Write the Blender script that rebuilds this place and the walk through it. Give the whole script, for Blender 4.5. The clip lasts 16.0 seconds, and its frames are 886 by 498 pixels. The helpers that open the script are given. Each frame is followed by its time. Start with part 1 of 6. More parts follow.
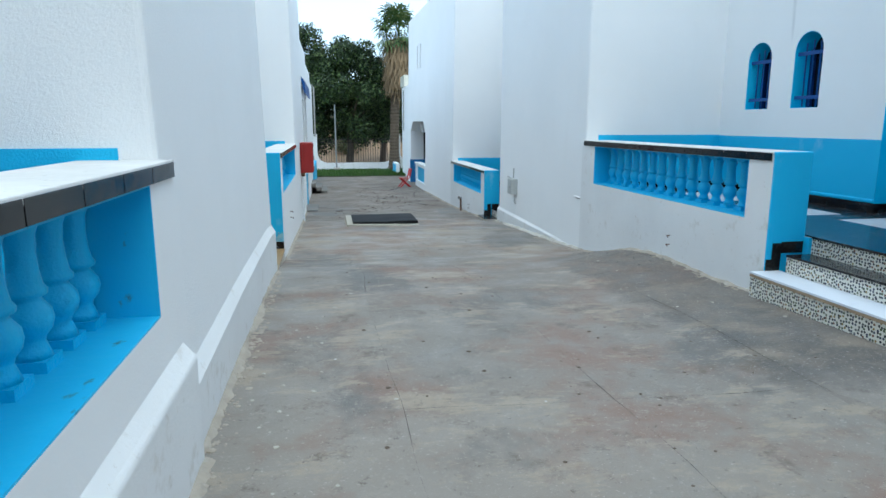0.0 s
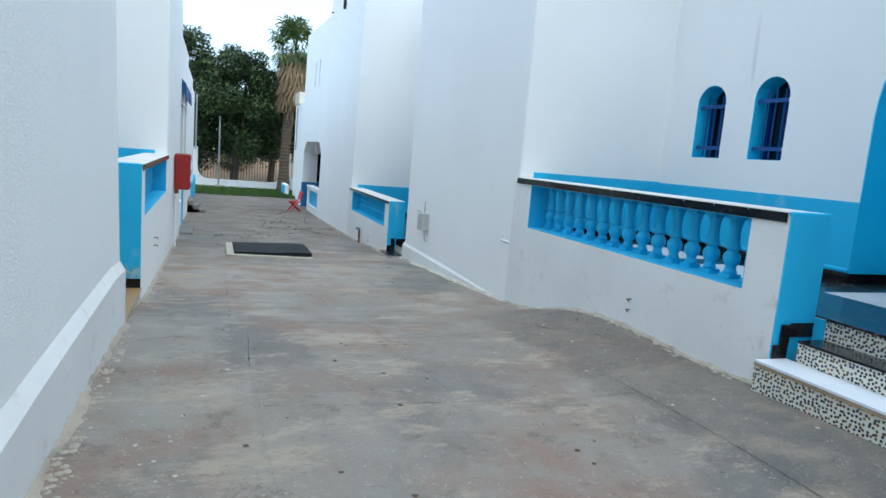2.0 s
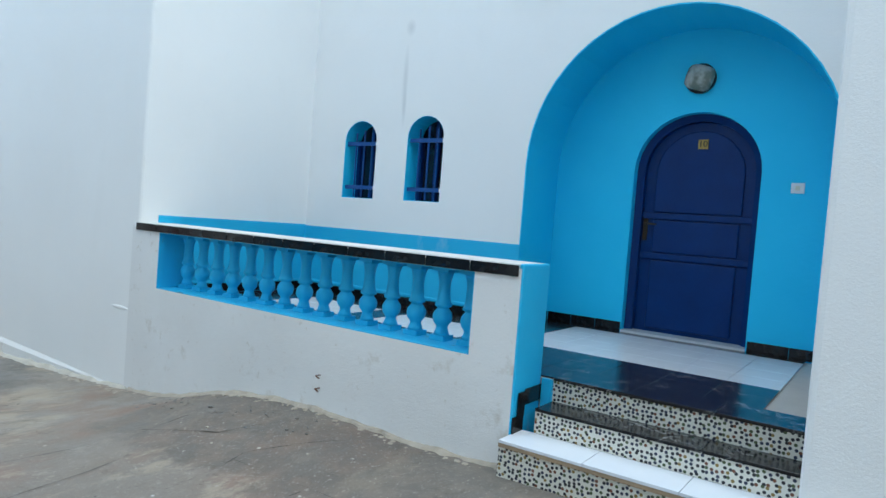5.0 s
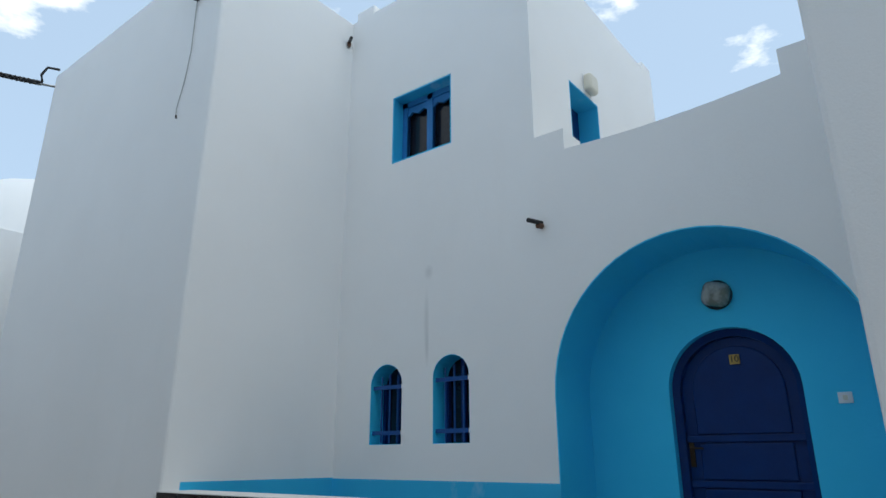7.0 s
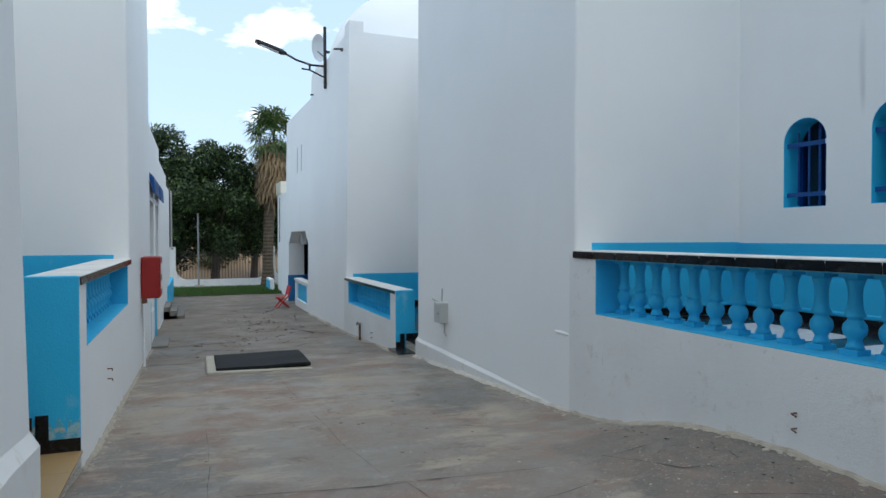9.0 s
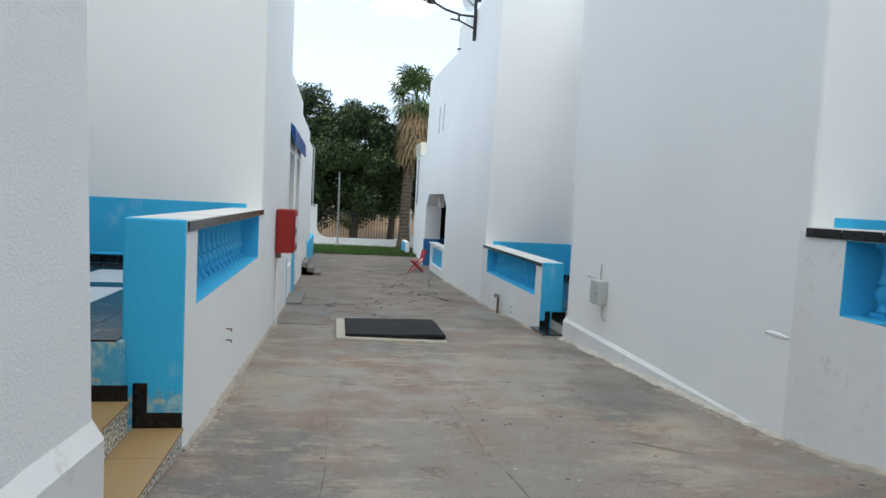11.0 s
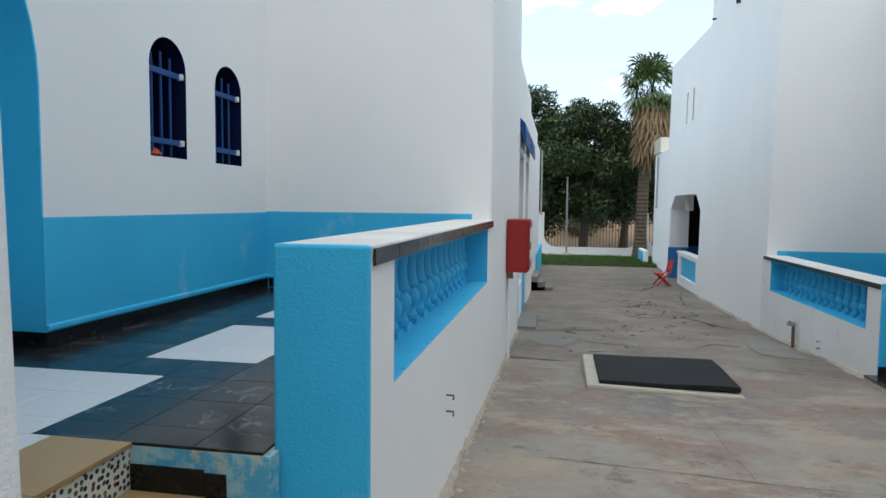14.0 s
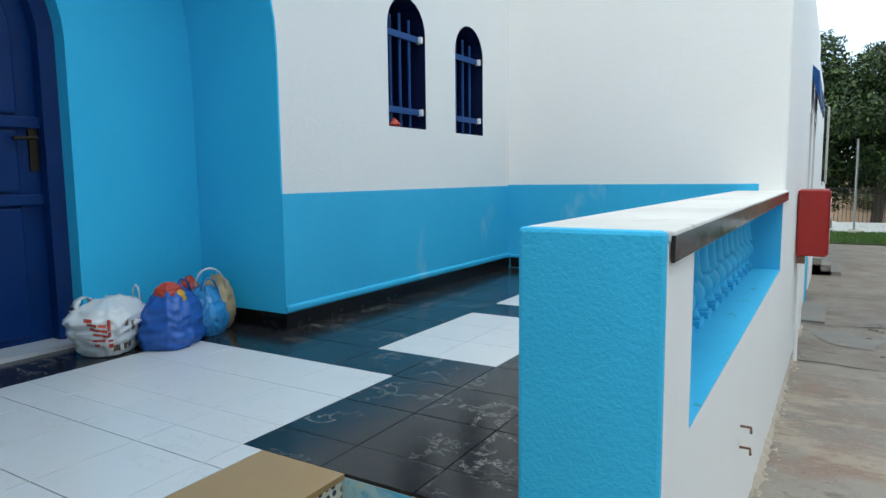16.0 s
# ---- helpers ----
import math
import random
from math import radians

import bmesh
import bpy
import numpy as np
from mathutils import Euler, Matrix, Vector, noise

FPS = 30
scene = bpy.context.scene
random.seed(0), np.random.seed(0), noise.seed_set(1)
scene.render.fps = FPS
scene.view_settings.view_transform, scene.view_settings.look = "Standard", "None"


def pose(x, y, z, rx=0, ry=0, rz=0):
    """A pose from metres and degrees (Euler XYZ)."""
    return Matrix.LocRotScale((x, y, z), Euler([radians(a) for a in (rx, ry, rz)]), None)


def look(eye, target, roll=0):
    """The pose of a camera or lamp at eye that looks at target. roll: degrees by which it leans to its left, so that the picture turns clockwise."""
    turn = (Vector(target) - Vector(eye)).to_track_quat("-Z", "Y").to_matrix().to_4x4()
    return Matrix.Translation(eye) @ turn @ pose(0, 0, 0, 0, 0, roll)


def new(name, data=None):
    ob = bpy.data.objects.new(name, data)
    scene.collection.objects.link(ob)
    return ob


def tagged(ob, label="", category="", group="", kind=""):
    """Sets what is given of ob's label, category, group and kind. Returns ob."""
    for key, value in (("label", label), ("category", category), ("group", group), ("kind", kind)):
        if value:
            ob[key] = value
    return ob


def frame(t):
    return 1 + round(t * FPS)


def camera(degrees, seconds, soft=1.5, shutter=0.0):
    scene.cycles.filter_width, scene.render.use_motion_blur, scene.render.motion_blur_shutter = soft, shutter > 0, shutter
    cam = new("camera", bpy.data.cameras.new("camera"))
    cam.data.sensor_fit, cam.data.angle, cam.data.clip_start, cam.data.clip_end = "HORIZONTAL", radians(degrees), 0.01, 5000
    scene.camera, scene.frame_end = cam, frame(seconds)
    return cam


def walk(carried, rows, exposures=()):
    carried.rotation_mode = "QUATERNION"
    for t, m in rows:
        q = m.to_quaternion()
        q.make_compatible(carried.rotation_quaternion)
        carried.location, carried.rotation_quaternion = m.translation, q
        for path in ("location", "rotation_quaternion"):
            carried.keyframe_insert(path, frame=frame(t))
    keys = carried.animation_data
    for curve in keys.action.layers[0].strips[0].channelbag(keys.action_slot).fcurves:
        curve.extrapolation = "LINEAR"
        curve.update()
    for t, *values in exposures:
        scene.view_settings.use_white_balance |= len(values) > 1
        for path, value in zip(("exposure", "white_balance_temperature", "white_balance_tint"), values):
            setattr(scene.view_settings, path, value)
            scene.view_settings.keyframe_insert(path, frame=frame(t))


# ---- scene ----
cam = camera(68.8, 16.0)
PATH = [
    (0, (0.161, 0.140, 1.508), (0.496, 2.075, 1.129), 0.0),
    (0.5, (0.178, 0.596, 1.476), (0.472, 2.545, 1.134), 0.2),
    (1, (0.23, 1.076, 1.433), (0.541, 3.007, 1.016), 2.9),
    (1.5, (0.178, 1.478, 1.447), (0.607, 3.4, 1.097), 3.3),
    (1.9, (0.167, 1.702, 1.458), (0.706, 3.606, 1.168), 3.3),
    (2, (0.175, 1.793, 1.451), (0.854, 3.653, 1.17), 4.7),
    (2.5, (0.13, 2.107, 1.447), (1.095, 3.838, 1.179), 5.7),
    (3, (0.116, 2.439, 1.423), (1.033, 4.179, 1.06), 4.3),
    (3.5, (0.249, 2.725, 1.409), (1.407, 4.325, 1.094), 5.1),
    (3.7, (0.292, 2.846, 1.404), (1.577, 4.344, 1.077), 5.9),
    (5.8, (0.447, 3.389, 1.508), (2.122, 4.465, 1.687), 1.5),
    (6, (0.429, 3.389, 1.511), (2.084, 4.481, 1.778), 1.4),
    (6.5, (0.44, 3.4, 1.548), (2.035, 4.517, 2.008), 0.6),
    (7, (0.465, 3.318, 1.554), (1.964, 4.489, 2.172), -0.1),
    (7.5, (0.372, 3.402, 1.588), (1.755, 4.682, 2.257), -0.2),
    (8, (0.319, 3.456, 1.512), (1.453, 5.071, 1.836), -0.5),
    (8.5, (0.339, 3.582, 1.501), (1.25, 5.361, 1.569), 1.1),
    (9, (0.3, 3.731, 1.412), (1.019, 5.597, 1.375), -0.1),
    (9.5, (0.373, 4.046, 1.363), (1.0, 5.939, 1.197), -0.1),
    (10, (0.42, 4.404, 1.347), (0.83, 6.342, 1.071), 1.9),
    (10.2, (0.424, 4.496, 1.317), (0.799, 6.444, 1.058), 2.7),
    (12.3, (0.358, 6.119, 1.305), (0.532, 8.112, 1.293), 0.1),
    (12.5, (0.349, 6.254, 1.308), (0.451, 8.251, 1.263), 0.3),
    (13, (0.239, 6.584, 1.273), (0.229, 8.583, 1.21), -0.1),
    (13.5, (0.16, 6.81, 1.271), (-0.074, 8.79, 1.109), -0.1),
    (14, (0.142, 7.07, 1.274), (-0.208, 9.034, 1.136), 0.6),
    (14.5, (0.016, 7.28, 1.249), (-0.403, 9.227, 1.057), 1.9),
    (15, (-0.119, 7.454, 1.255), (-0.69, 9.357, 1.021), 0.9),
    (15.5, (-0.175, 7.633, 1.253), (-1.027, 9.431, 1.05), -0.9),
    (16, (-0.191, 7.76, 1.251), (-1.219, 9.461, 1.033), -0.6),
]
EXPOSURES = [(0.0, 1.07, 6490, -2), (2.5, 1.08, 6690, 0), (3.5, 1.14, 6740, 0), (5.8, 1.05, 6740, -2), (6.5, 0.62, 7040, 2), (7.0, 0.15, 7090, 3), (7.5, -0.02, 7090, 3), (8.0, 0.28, 6840, 3), (9.0, 0.45, 6990, 3), (10.0, 1.04, 7590, 5), (12.5, 0.52, 7490, 5), (13.0, 0.62, 7540, 5), (14.5, 0.86, 7540, 3), (15.5, 1.18, 7490, 1), (16.0, 1.16, 7440, 1)]
walk(cam, [(t, look(eye, target, roll)) for t, eye, target, roll in PATH], EXPOSURES)

from mathutils.bvhtree import BVHTree

# ---------------- world, sun ----------------
world = bpy.data.worlds.new("sky_world")
scene.world = world
world.use_nodes = True
wn, wl = world.node_tree.nodes, world.node_tree.links
bg = wn["Background"]
sky = wn.new("ShaderNodeTexSky")
sky.sky_type = 'NISHITA'
sky.sun_disc = False
sky.sun_elevation = radians(52)
sky.sun_rotation = radians(162)
sky.air_density, sky.dust_density, sky.ozone_density = 1.0, 1.5, 1.0
tc = wn.new("ShaderNodeTexCoord")
mp = wn.new("ShaderNodeMapping")
mp.inputs["Scale"].default_value = (1.0, 1.0, 2.2)
cl = wn.new("ShaderNodeTexNoise")
cl.inputs["Scale"].default_value = 5.2
cl.inputs["Detail"].default_value = 7
cl.inputs["Roughness"].default_value = 0.55
rp = wn.new("ShaderNodeValToRGB")
rp.color_ramp.elements[0].position, rp.color_ramp.elements[1].position = 0.57, 0.70
rp.color_ramp.elements[0].color = (0.0, 0.0, 0.0, 1)
mx = wn.new("ShaderNodeMix")
mx.data_type = 'RGBA'
mx.inputs["B"].default_value = (12.5, 12.6, 12.8, 1)
haze = wn.new("ShaderNodeMix")
haze.data_type = 'RGBA'
haze.inputs["Factor"].default_value = 0.7
haze.inputs["B"].default_value = (4.75, 6.4, 9.3, 1)
wl.new(tc.outputs["Generated"], mp.inputs["Vector"])
wl.new(mp.outputs["Vector"], cl.inputs["Vector"])
wl.new(cl.outputs["Fac"], rp.inputs["Fac"])
wl.new(rp.outputs["Color"], mx.inputs["Factor"])
wl.new(sky.outputs["Color"], haze.inputs["A"])
wl.new(haze.outputs["Result"], mx.inputs["A"])
wl.new(mx.outputs["Result"], bg.inputs["Color"])
bg.inputs["Strength"].default_value = 0.12
sun_data = bpy.data.lights.new("sun", 'SUN')
sun_data.energy, sun_data.angle, sun_data.color = 0.8, radians(60), (1.0, 0.97, 0.92)
sun = new("sun", sun_data)
sun.matrix_world = look((1, -16, 54), (0, 0, 0))

# ---------------- materials ----------------


class Nodes:
    def __init__(self, name, rough=0.6, metal=0.0):
        self.m = bpy.data.materials.new(name)
        self.m.use_nodes = True
        self.n, self.l = self.m.node_tree.nodes, self.m.node_tree.links
        self.b = self.n["Principled BSDF"]
        self.b.inputs["Roughness"].default_value = rough
        self.b.inputs["Metallic"].default_value = metal
        self.c = self.n.new("ShaderNodeTexCoord").outputs["Object"]

    def noise(self, scale, detail=4, rough=0.55, stretch=None):
        t = self.n.new("ShaderNodeTexNoise")
        t.inputs["Scale"].default_value, t.inputs["Detail"].default_value, t.inputs["Roughness"].default_value = scale, detail, rough
        if stretch:
            mpn = self.n.new("ShaderNodeMapping")
            mpn.inputs["Scale"].default_value = stretch
            self.l.new(self.c, mpn.inputs["Vector"])
            self.l.new(mpn.outputs["Vector"], t.inputs["Vector"])
        else:
            self.l.new(self.c, t.inputs["Vector"])
        return t.outputs["Fac"]

    def voronoi(self, scale, feature='F1', rand=1.0):
        t = self.n.new("ShaderNodeTexVoronoi")
        t.feature = feature
        t.inputs["Scale"].default_value, t.inputs["Randomness"].default_value = scale, rand
        self.l.new(self.c, t.inputs["Vector"])
        return t

    def ramp(self, fac, stops):
        r = self.n.new("ShaderNodeValToRGB")
        while len(r.color_ramp.elements) < len(stops):
            r.color_ramp.elements.new(0.5)
        for e, (p, c) in zip(r.color_ramp.elements, stops):
            e.position = p
            e.color = (*c, 1) if len(c) == 3 else c
        self.l.new(fac, r.inputs["Fac"])
        return r.outputs["Color"]

    def mask(self, fac, a, b):
        return self.ramp(fac, [(a, (0, 0, 0)), (b, (1, 1, 1))])

    def mix(self, fac, a, b, mode='MIX'):
        x = self.n.new("ShaderNodeMix")
        x.data_type, x.blend_type = 'RGBA', mode
        for key, v in (("Factor", fac), ("A", a), ("B", b)):
            if isinstance(v, (int, float)):
                x.inputs[key].default_value = v
            elif isinstance(v, tuple):
                x.inputs[key].default_value = (*v, 1)
            else:
                self.l.new(v, x.inputs[key])
        return x.outputs["Result"]

    def rnd(self):
        return self.n.new("ShaderNodeObjectInfo").outputs["Random"]

    def island(self):
        return self.n.new("ShaderNodeNewGeometry").outputs["Random Per Island"]

    def base(self, col):
        if isinstance(col, tuple):
            self.b.inputs["Base Color"].default_value = (*col, 1)
        else:
            self.l.new(col, self.b.inputs["Base Color"])

    def rough(self, fac):
        self.l.new(fac, self.b.inputs["Roughness"])

    def bump(self, h, strength=0.3, dist=0.01):
        bp = self.n.new("ShaderNodeBump")
        bp.inputs["Strength"].default_value, bp.inputs["Distance"].default_value = strength, dist
        self.l.new(h, bp.inputs["Height"])
        old = self.b.inputs["Normal"]
        if old.is_linked:
            self.l.new(old.links[0].from_socket, bp.inputs["Normal"])
        self.l.new(bp.outputs["Normal"], old)


def simple(name, col, rough=0.6, metal=0.0, var=0.12, scale=6.0, bumpy=0.15, fine=60.0):
    k = Nodes(name, rough, metal)
    dark = tuple(c * (1 - var) for c in col)
    lite = tuple(min(1, c * (1 + var)) for c in col)
    c1 = k.mix(k.noise(scale), dark, lite)
    k.base(k.mix(0.25, c1, k.mix(k.noise(fine, 3), dark, lite)))
    if bumpy:
        k.bump(k.noise(fine, 3), bumpy, 0.004)
    return k.m


def plaster(name, col, stain, grain=1.0):
    k = Nodes(name, 0.75)
    c1 = k.mix(k.mask(k.noise(0.55, 5), 0.35, 0.75), col, tuple(c * 0.955 for c in col))
    streak = k.noise(0.7, 5, 0.6, (2.0, 2.0, 0.45))
    c2 = k.mix(k.mask(streak, 0.60, 0.80), c1, tuple(c * d for c, d in zip(col, (0.965, 0.962, 0.955))))
    spots = k.mask(k.noise(9.0, 6, 0.7), 0.70, 0.76)
    c3 = k.mix(spots, c2, stain)
    for place, size in (((6.06, 7.90, 3.62), (0.3, 0.075, 0.10)), ((6.06, 7.93, 3.05), (0.3, 0.045, 0.42)), ((6.06, 7.92, 2.75), (0.3, 0.035, 0.25))):
        mpn = k.n.new("ShaderNodeMapping")
        mpn.vector_type = 'TEXTURE'
        mpn.inputs["Location"].default_value, mpn.inputs["Scale"].default_value = place, size
        k.l.new(k.c, mpn.inputs["Vector"])
        ln = k.n.new("ShaderNodeVectorMath")
        ln.operation = 'LENGTH'
        k.l.new(mpn.outputs["Vector"], ln.inputs[0])
        soft = k.ramp(ln.outputs["Value"], [(0.2, (0.4, 0.4, 0.4)), (1.0, (0, 0, 0))])
        c3 = k.mix(soft, c3, tuple(c * 0.62 for c in col))
    k.base(c3)
    k.bump(k.noise(2.2, 3), 0.16, 0.03)
    k.bump(k.noise(75.0, 5, 0.65), 0.25 * grain, 0.009)
    k.bump(k.noise(24.0, 3, 0.6), 0.06 * grain, 0.010)
    return k.m


WHITE = plaster("white_plaster", (0.87, 0.865, 0.85), (0.76, 0.74, 0.70))

STIPPLED = plaster("stippled_white_plaster", (0.87, 0.865, 0.85), (0.76, 0.74, 0.70), 2.2)


def dirty_white():
    k = Nodes("white_plaster_splashed", 0.75)
    col = (0.79, 0.785, 0.77)
    c1 = k.mix(k.mask(k.noise(0.8, 5), 0.4, 0.75), col, (0.72, 0.71, 0.69))
    c2 = k.mix(k.mask(k.noise(3.5, 7, 0.7), 0.58, 0.74), c1, (0.58, 0.54, 0.48))
    k.base(k.mix(k.mask(k.noise(14.0, 6, 0.75), 0.62, 0.72), c2, (0.62, 0.58, 0.52)))
    k.bump(k.noise(2.5, 3), 0.35, 0.03)
    k.bump(k.noise(60.0, 5, 0.65), 0.4, 0.006)
    return k.m


PLINTH = dirty_white()


def blue_paint():
    k = Nodes("light_blue_paint", 0.5)
    col = (0.030, 0.485, 0.78)
    c1 = k.mix(k.mask(k.noise(1.3, 5), 0.3, 0.7), col, (0.026, 0.44, 0.73))
    c2 = k.mix(k.mask(k.noise(2.2, 6, 0.62, (1, 1, 0.5)), 0.62, 0.72), c1, (0.17, 0.53, 0.77))
    k.base(c2)
    k.bump(k.noise(95.0, 2, 0.5), 0.38, 0.009)
    k.bump(k.noise(9.0, 4, 0.6), 0.25, 0.012)
    return k.m


BLUE = blue_paint()
BLUE.node_tree.nodes["Principled BSDF"].inputs["Specular IOR Level"].default_value = 0.3


def lining_blue():
    k = Nodes("dusty_blue_paint", 0.55)
    c1 = k.mix(k.mask(k.noise(1.3, 5), 0.3, 0.7), (0.036, 0.49, 0.78), (0.03, 0.44, 0.73))
    k.base(k.mix(k.mask(k.noise(5.5, 6, 0.65, (1.6, 0.8, 1)), 0.62, 0.69), c1, (0.05, 0.17, 0.23)))
    k.bump(k.noise(9.0, 4, 0.6), 0.3, 0.012)
    return k.m


LINING = lining_blue()
LINING.node_tree.nodes["Principled BSDF"].inputs["Specular IOR Level"].default_value = 0.3


def worn_blue():
    k = Nodes("worn_blue_paint", 0.6)
    c1 = k.mix(k.mask(k.noise(1.3, 5), 0.3, 0.7), (0.075, 0.42, 0.62), (0.060, 0.37, 0.57))
    peel = k.mask(k.noise(7.0, 8, 0.72), 0.46, 0.54)
    c2 = k.mix(peel, c1, (0.33, 0.55, 0.60))
    k.base(k.mix(k.mask(k.noise(9.0, 6, 0.7), 0.56, 0.62), c2, (0.52, 0.50, 0.42)))
    k.bump(peel, 0.3, 0.004)
    k.bump(k.noise(40.0, 5, 0.6), 0.35, 0.006)
    return k.m


WORN = worn_blue()


def deep_blue():
    k = Nodes("niche_blue_paint", 0.55)
    k.base(k.mix(k.mask(k.noise(1.1, 5), 0.3, 0.7), (0.026, 0.55, 0.86), (0.036, 0.59, 0.89)))
    k.bump(k.noise(26.0, 5, 0.6), 0.3, 0.008)
    return k.m


NICHE = deep_blue()
NICHE.node_tree.nodes["Principled BSDF"].inputs["Specular IOR Level"].default_value = 0.25
NAVY = simple("navy_gloss_paint", (0.001, 0.030, 0.140), 0.38, 0, 0.3, 5, 0.1, 40)
NAVY_BAR = simple("navy_bar_paint", (0.012, 0.075, 0.25), 0.42, 0, 0.2, 9, 0.1, 60)
DARKSASH = simple("dark_blue_shutter_paint", (0.002, 0.008, 0.045), 0.6, 0, 0.3, 5, 0.1, 40)
for gloss in (NAVY, NAVY_BAR, DARKSASH):
    gloss.node_tree.nodes["Principled BSDF"].inputs["Specular IOR Level"].default_value = 0.2
DARKGLASS = simple("dark_interior_glass", (0.012, 0.014, 0.02), 0.12, 0, 0.3, 2, 0, 20)


def black_tile():
    k = Nodes("black_glazed_tile", 0.16)
    k.base(k.mix(k.mask(k.noise(18, 4), 0.55, 0.8), (0.008, 0.008, 0.009), (0.03, 0.03, 0.03)))
    k.rough(k.ramp(k.noise(14, 4), [(0.3, (0.07, 0.07, 0.07)), (0.8, (0.24, 0.24, 0.24))]))
    k.bump(k.noise(4, 2), 0.1, 0.01)
    return k.m


BLACKTILE = black_tile()
BLACKTILE.node_tree.nodes["Principled BSDF"].inputs["Specular IOR Level"].default_value = 0.32
MIDBLUE = simple("mid_blue_paint", (0.010, 0.17, 0.42), 0.5, 0, 0.15, 3, 0.1, 40)


def marble(name, col, vein, amount, rough):
    k = Nodes(name, rough)
    cut = k.n.new("ShaderNodeVectorMath")
    cut.operation = 'MULTIPLY_ADD'
    seed = k.n.new("ShaderNodeCombineXYZ")
    for i in range(3):
        k.l.new(k.rnd(), seed.inputs[i])
    cut.inputs[1].default_value = (37.0, 91.0, 53.0)
    k.l.new(seed.outputs[0], cut.inputs[0])
    k.l.new(k.c, cut.inputs[2])
    k.c = cut.outputs[0]
    n1 = k.noise(4.2, 8, 0.66)
    d = k.n.new("ShaderNodeMath")
    d.operation = 'SUBTRACT'
    k.l.new(n1, d.inputs[0])
    d.inputs[1].default_value = 0.5
    a = k.n.new("ShaderNodeMath")
    a.operation = 'ABSOLUTE'
    k.l.new(d.outputs[0], a.inputs[0])
    veins = k.ramp(a.outputs[0], [(0.0, (1, 1, 1)), (amount, (0, 0, 0))])
    patch = k.mask(k.noise(2.6, 3), 0.47, 0.60)
    f = k.mix(1.0, veins, patch, 'MULTIPLY')
    c1 = k.mix(k.noise(2.0, 4), tuple(c * 0.93 for c in col), col)
    c2 = k.mix(k.rnd(), c1, tuple(c * 0.96 for c in col))
    dust = k.mix(k.mask(k.noise(26, 6, 0.75), 0.6, 0.75), c2, tuple(0.88 * c + 0.07 for c in col))
    k.base(k.mix(f, dust, vein))
    k.rough(k.ramp(k.noise(5, 5), [(0.3, (rough * 0.9,) * 3), (0.75, (rough * 1.3,) * 3)]))
    return k.m


MARBLE_W = marble("white_marble_tile", (0.68, 0.685, 0.69), (0.50, 0.50, 0.50), 0.006, 0.20)
MARBLE_B = marble("black_marble_tile", (0.016, 0.016, 0.018), (0.32, 0.32, 0.31), 0.009, 0.17)
MARBLE_B.node_tree.nodes["Principled BSDF"].inputs["Specular IOR Level"].default_value = 0.35
GROUT = simple("grout", (0.38, 0.36, 0.33), 0.9)
TAN = simple("tan_ceramic_tile", (0.36, 0.23, 0.105), 0.35, 0, 0.12, 4, 0.08, 40)
WHITE_TREAD = simple("white_tread", (0.72, 0.74, 0.78), 0.35, 0, 0.06, 5, 0.06, 50)


def mosaic():
    k = Nodes("mosaic_riser_tile", 0.3)
    v = k.voronoi(37.0, 'F1', 0.62)
    v.voronoi_dimensions = '2D'
    sp = k.n.new("ShaderNodeSeparateXYZ")
    cb = k.n.new("ShaderNodeCombineXYZ")
    k.l.new(k.c, sp.inputs[0])
    k.l.new(sp.outputs[1], cb.inputs[0])
    k.l.new(sp.outputs[2], cb.inputs[1])
    k.l.new(cb.outputs[0], v.inputs["Vector"])
    dots = k.ramp(v.outputs["Distance"], [(0.0, (1, 1, 1)), (0.31, (1, 1, 1)), (0.37, (0, 0, 0))])
    pick = k.n.new("ShaderNodeSeparateColor")
    k.l.new(v.outputs["Color"], pick.inputs[0])
    hue = k.ramp(pick.outputs[0], [(0.0, (0.012, 0.012, 0.018)), (0.42, (0.02, 0.028, 0.06)), (0.66, (0.06, 0.085, 0.03)), (0.82, (0.15, 0.05, 0.02)), (0.92, (0.24, 0.16, 0.04))])
    hue.node.color_ramp.interpolation = 'CONSTANT'
    k.base(k.mix(dots, (0.70, 0.68, 0.60), hue))
    return k.m


MOSAIC = mosaic()


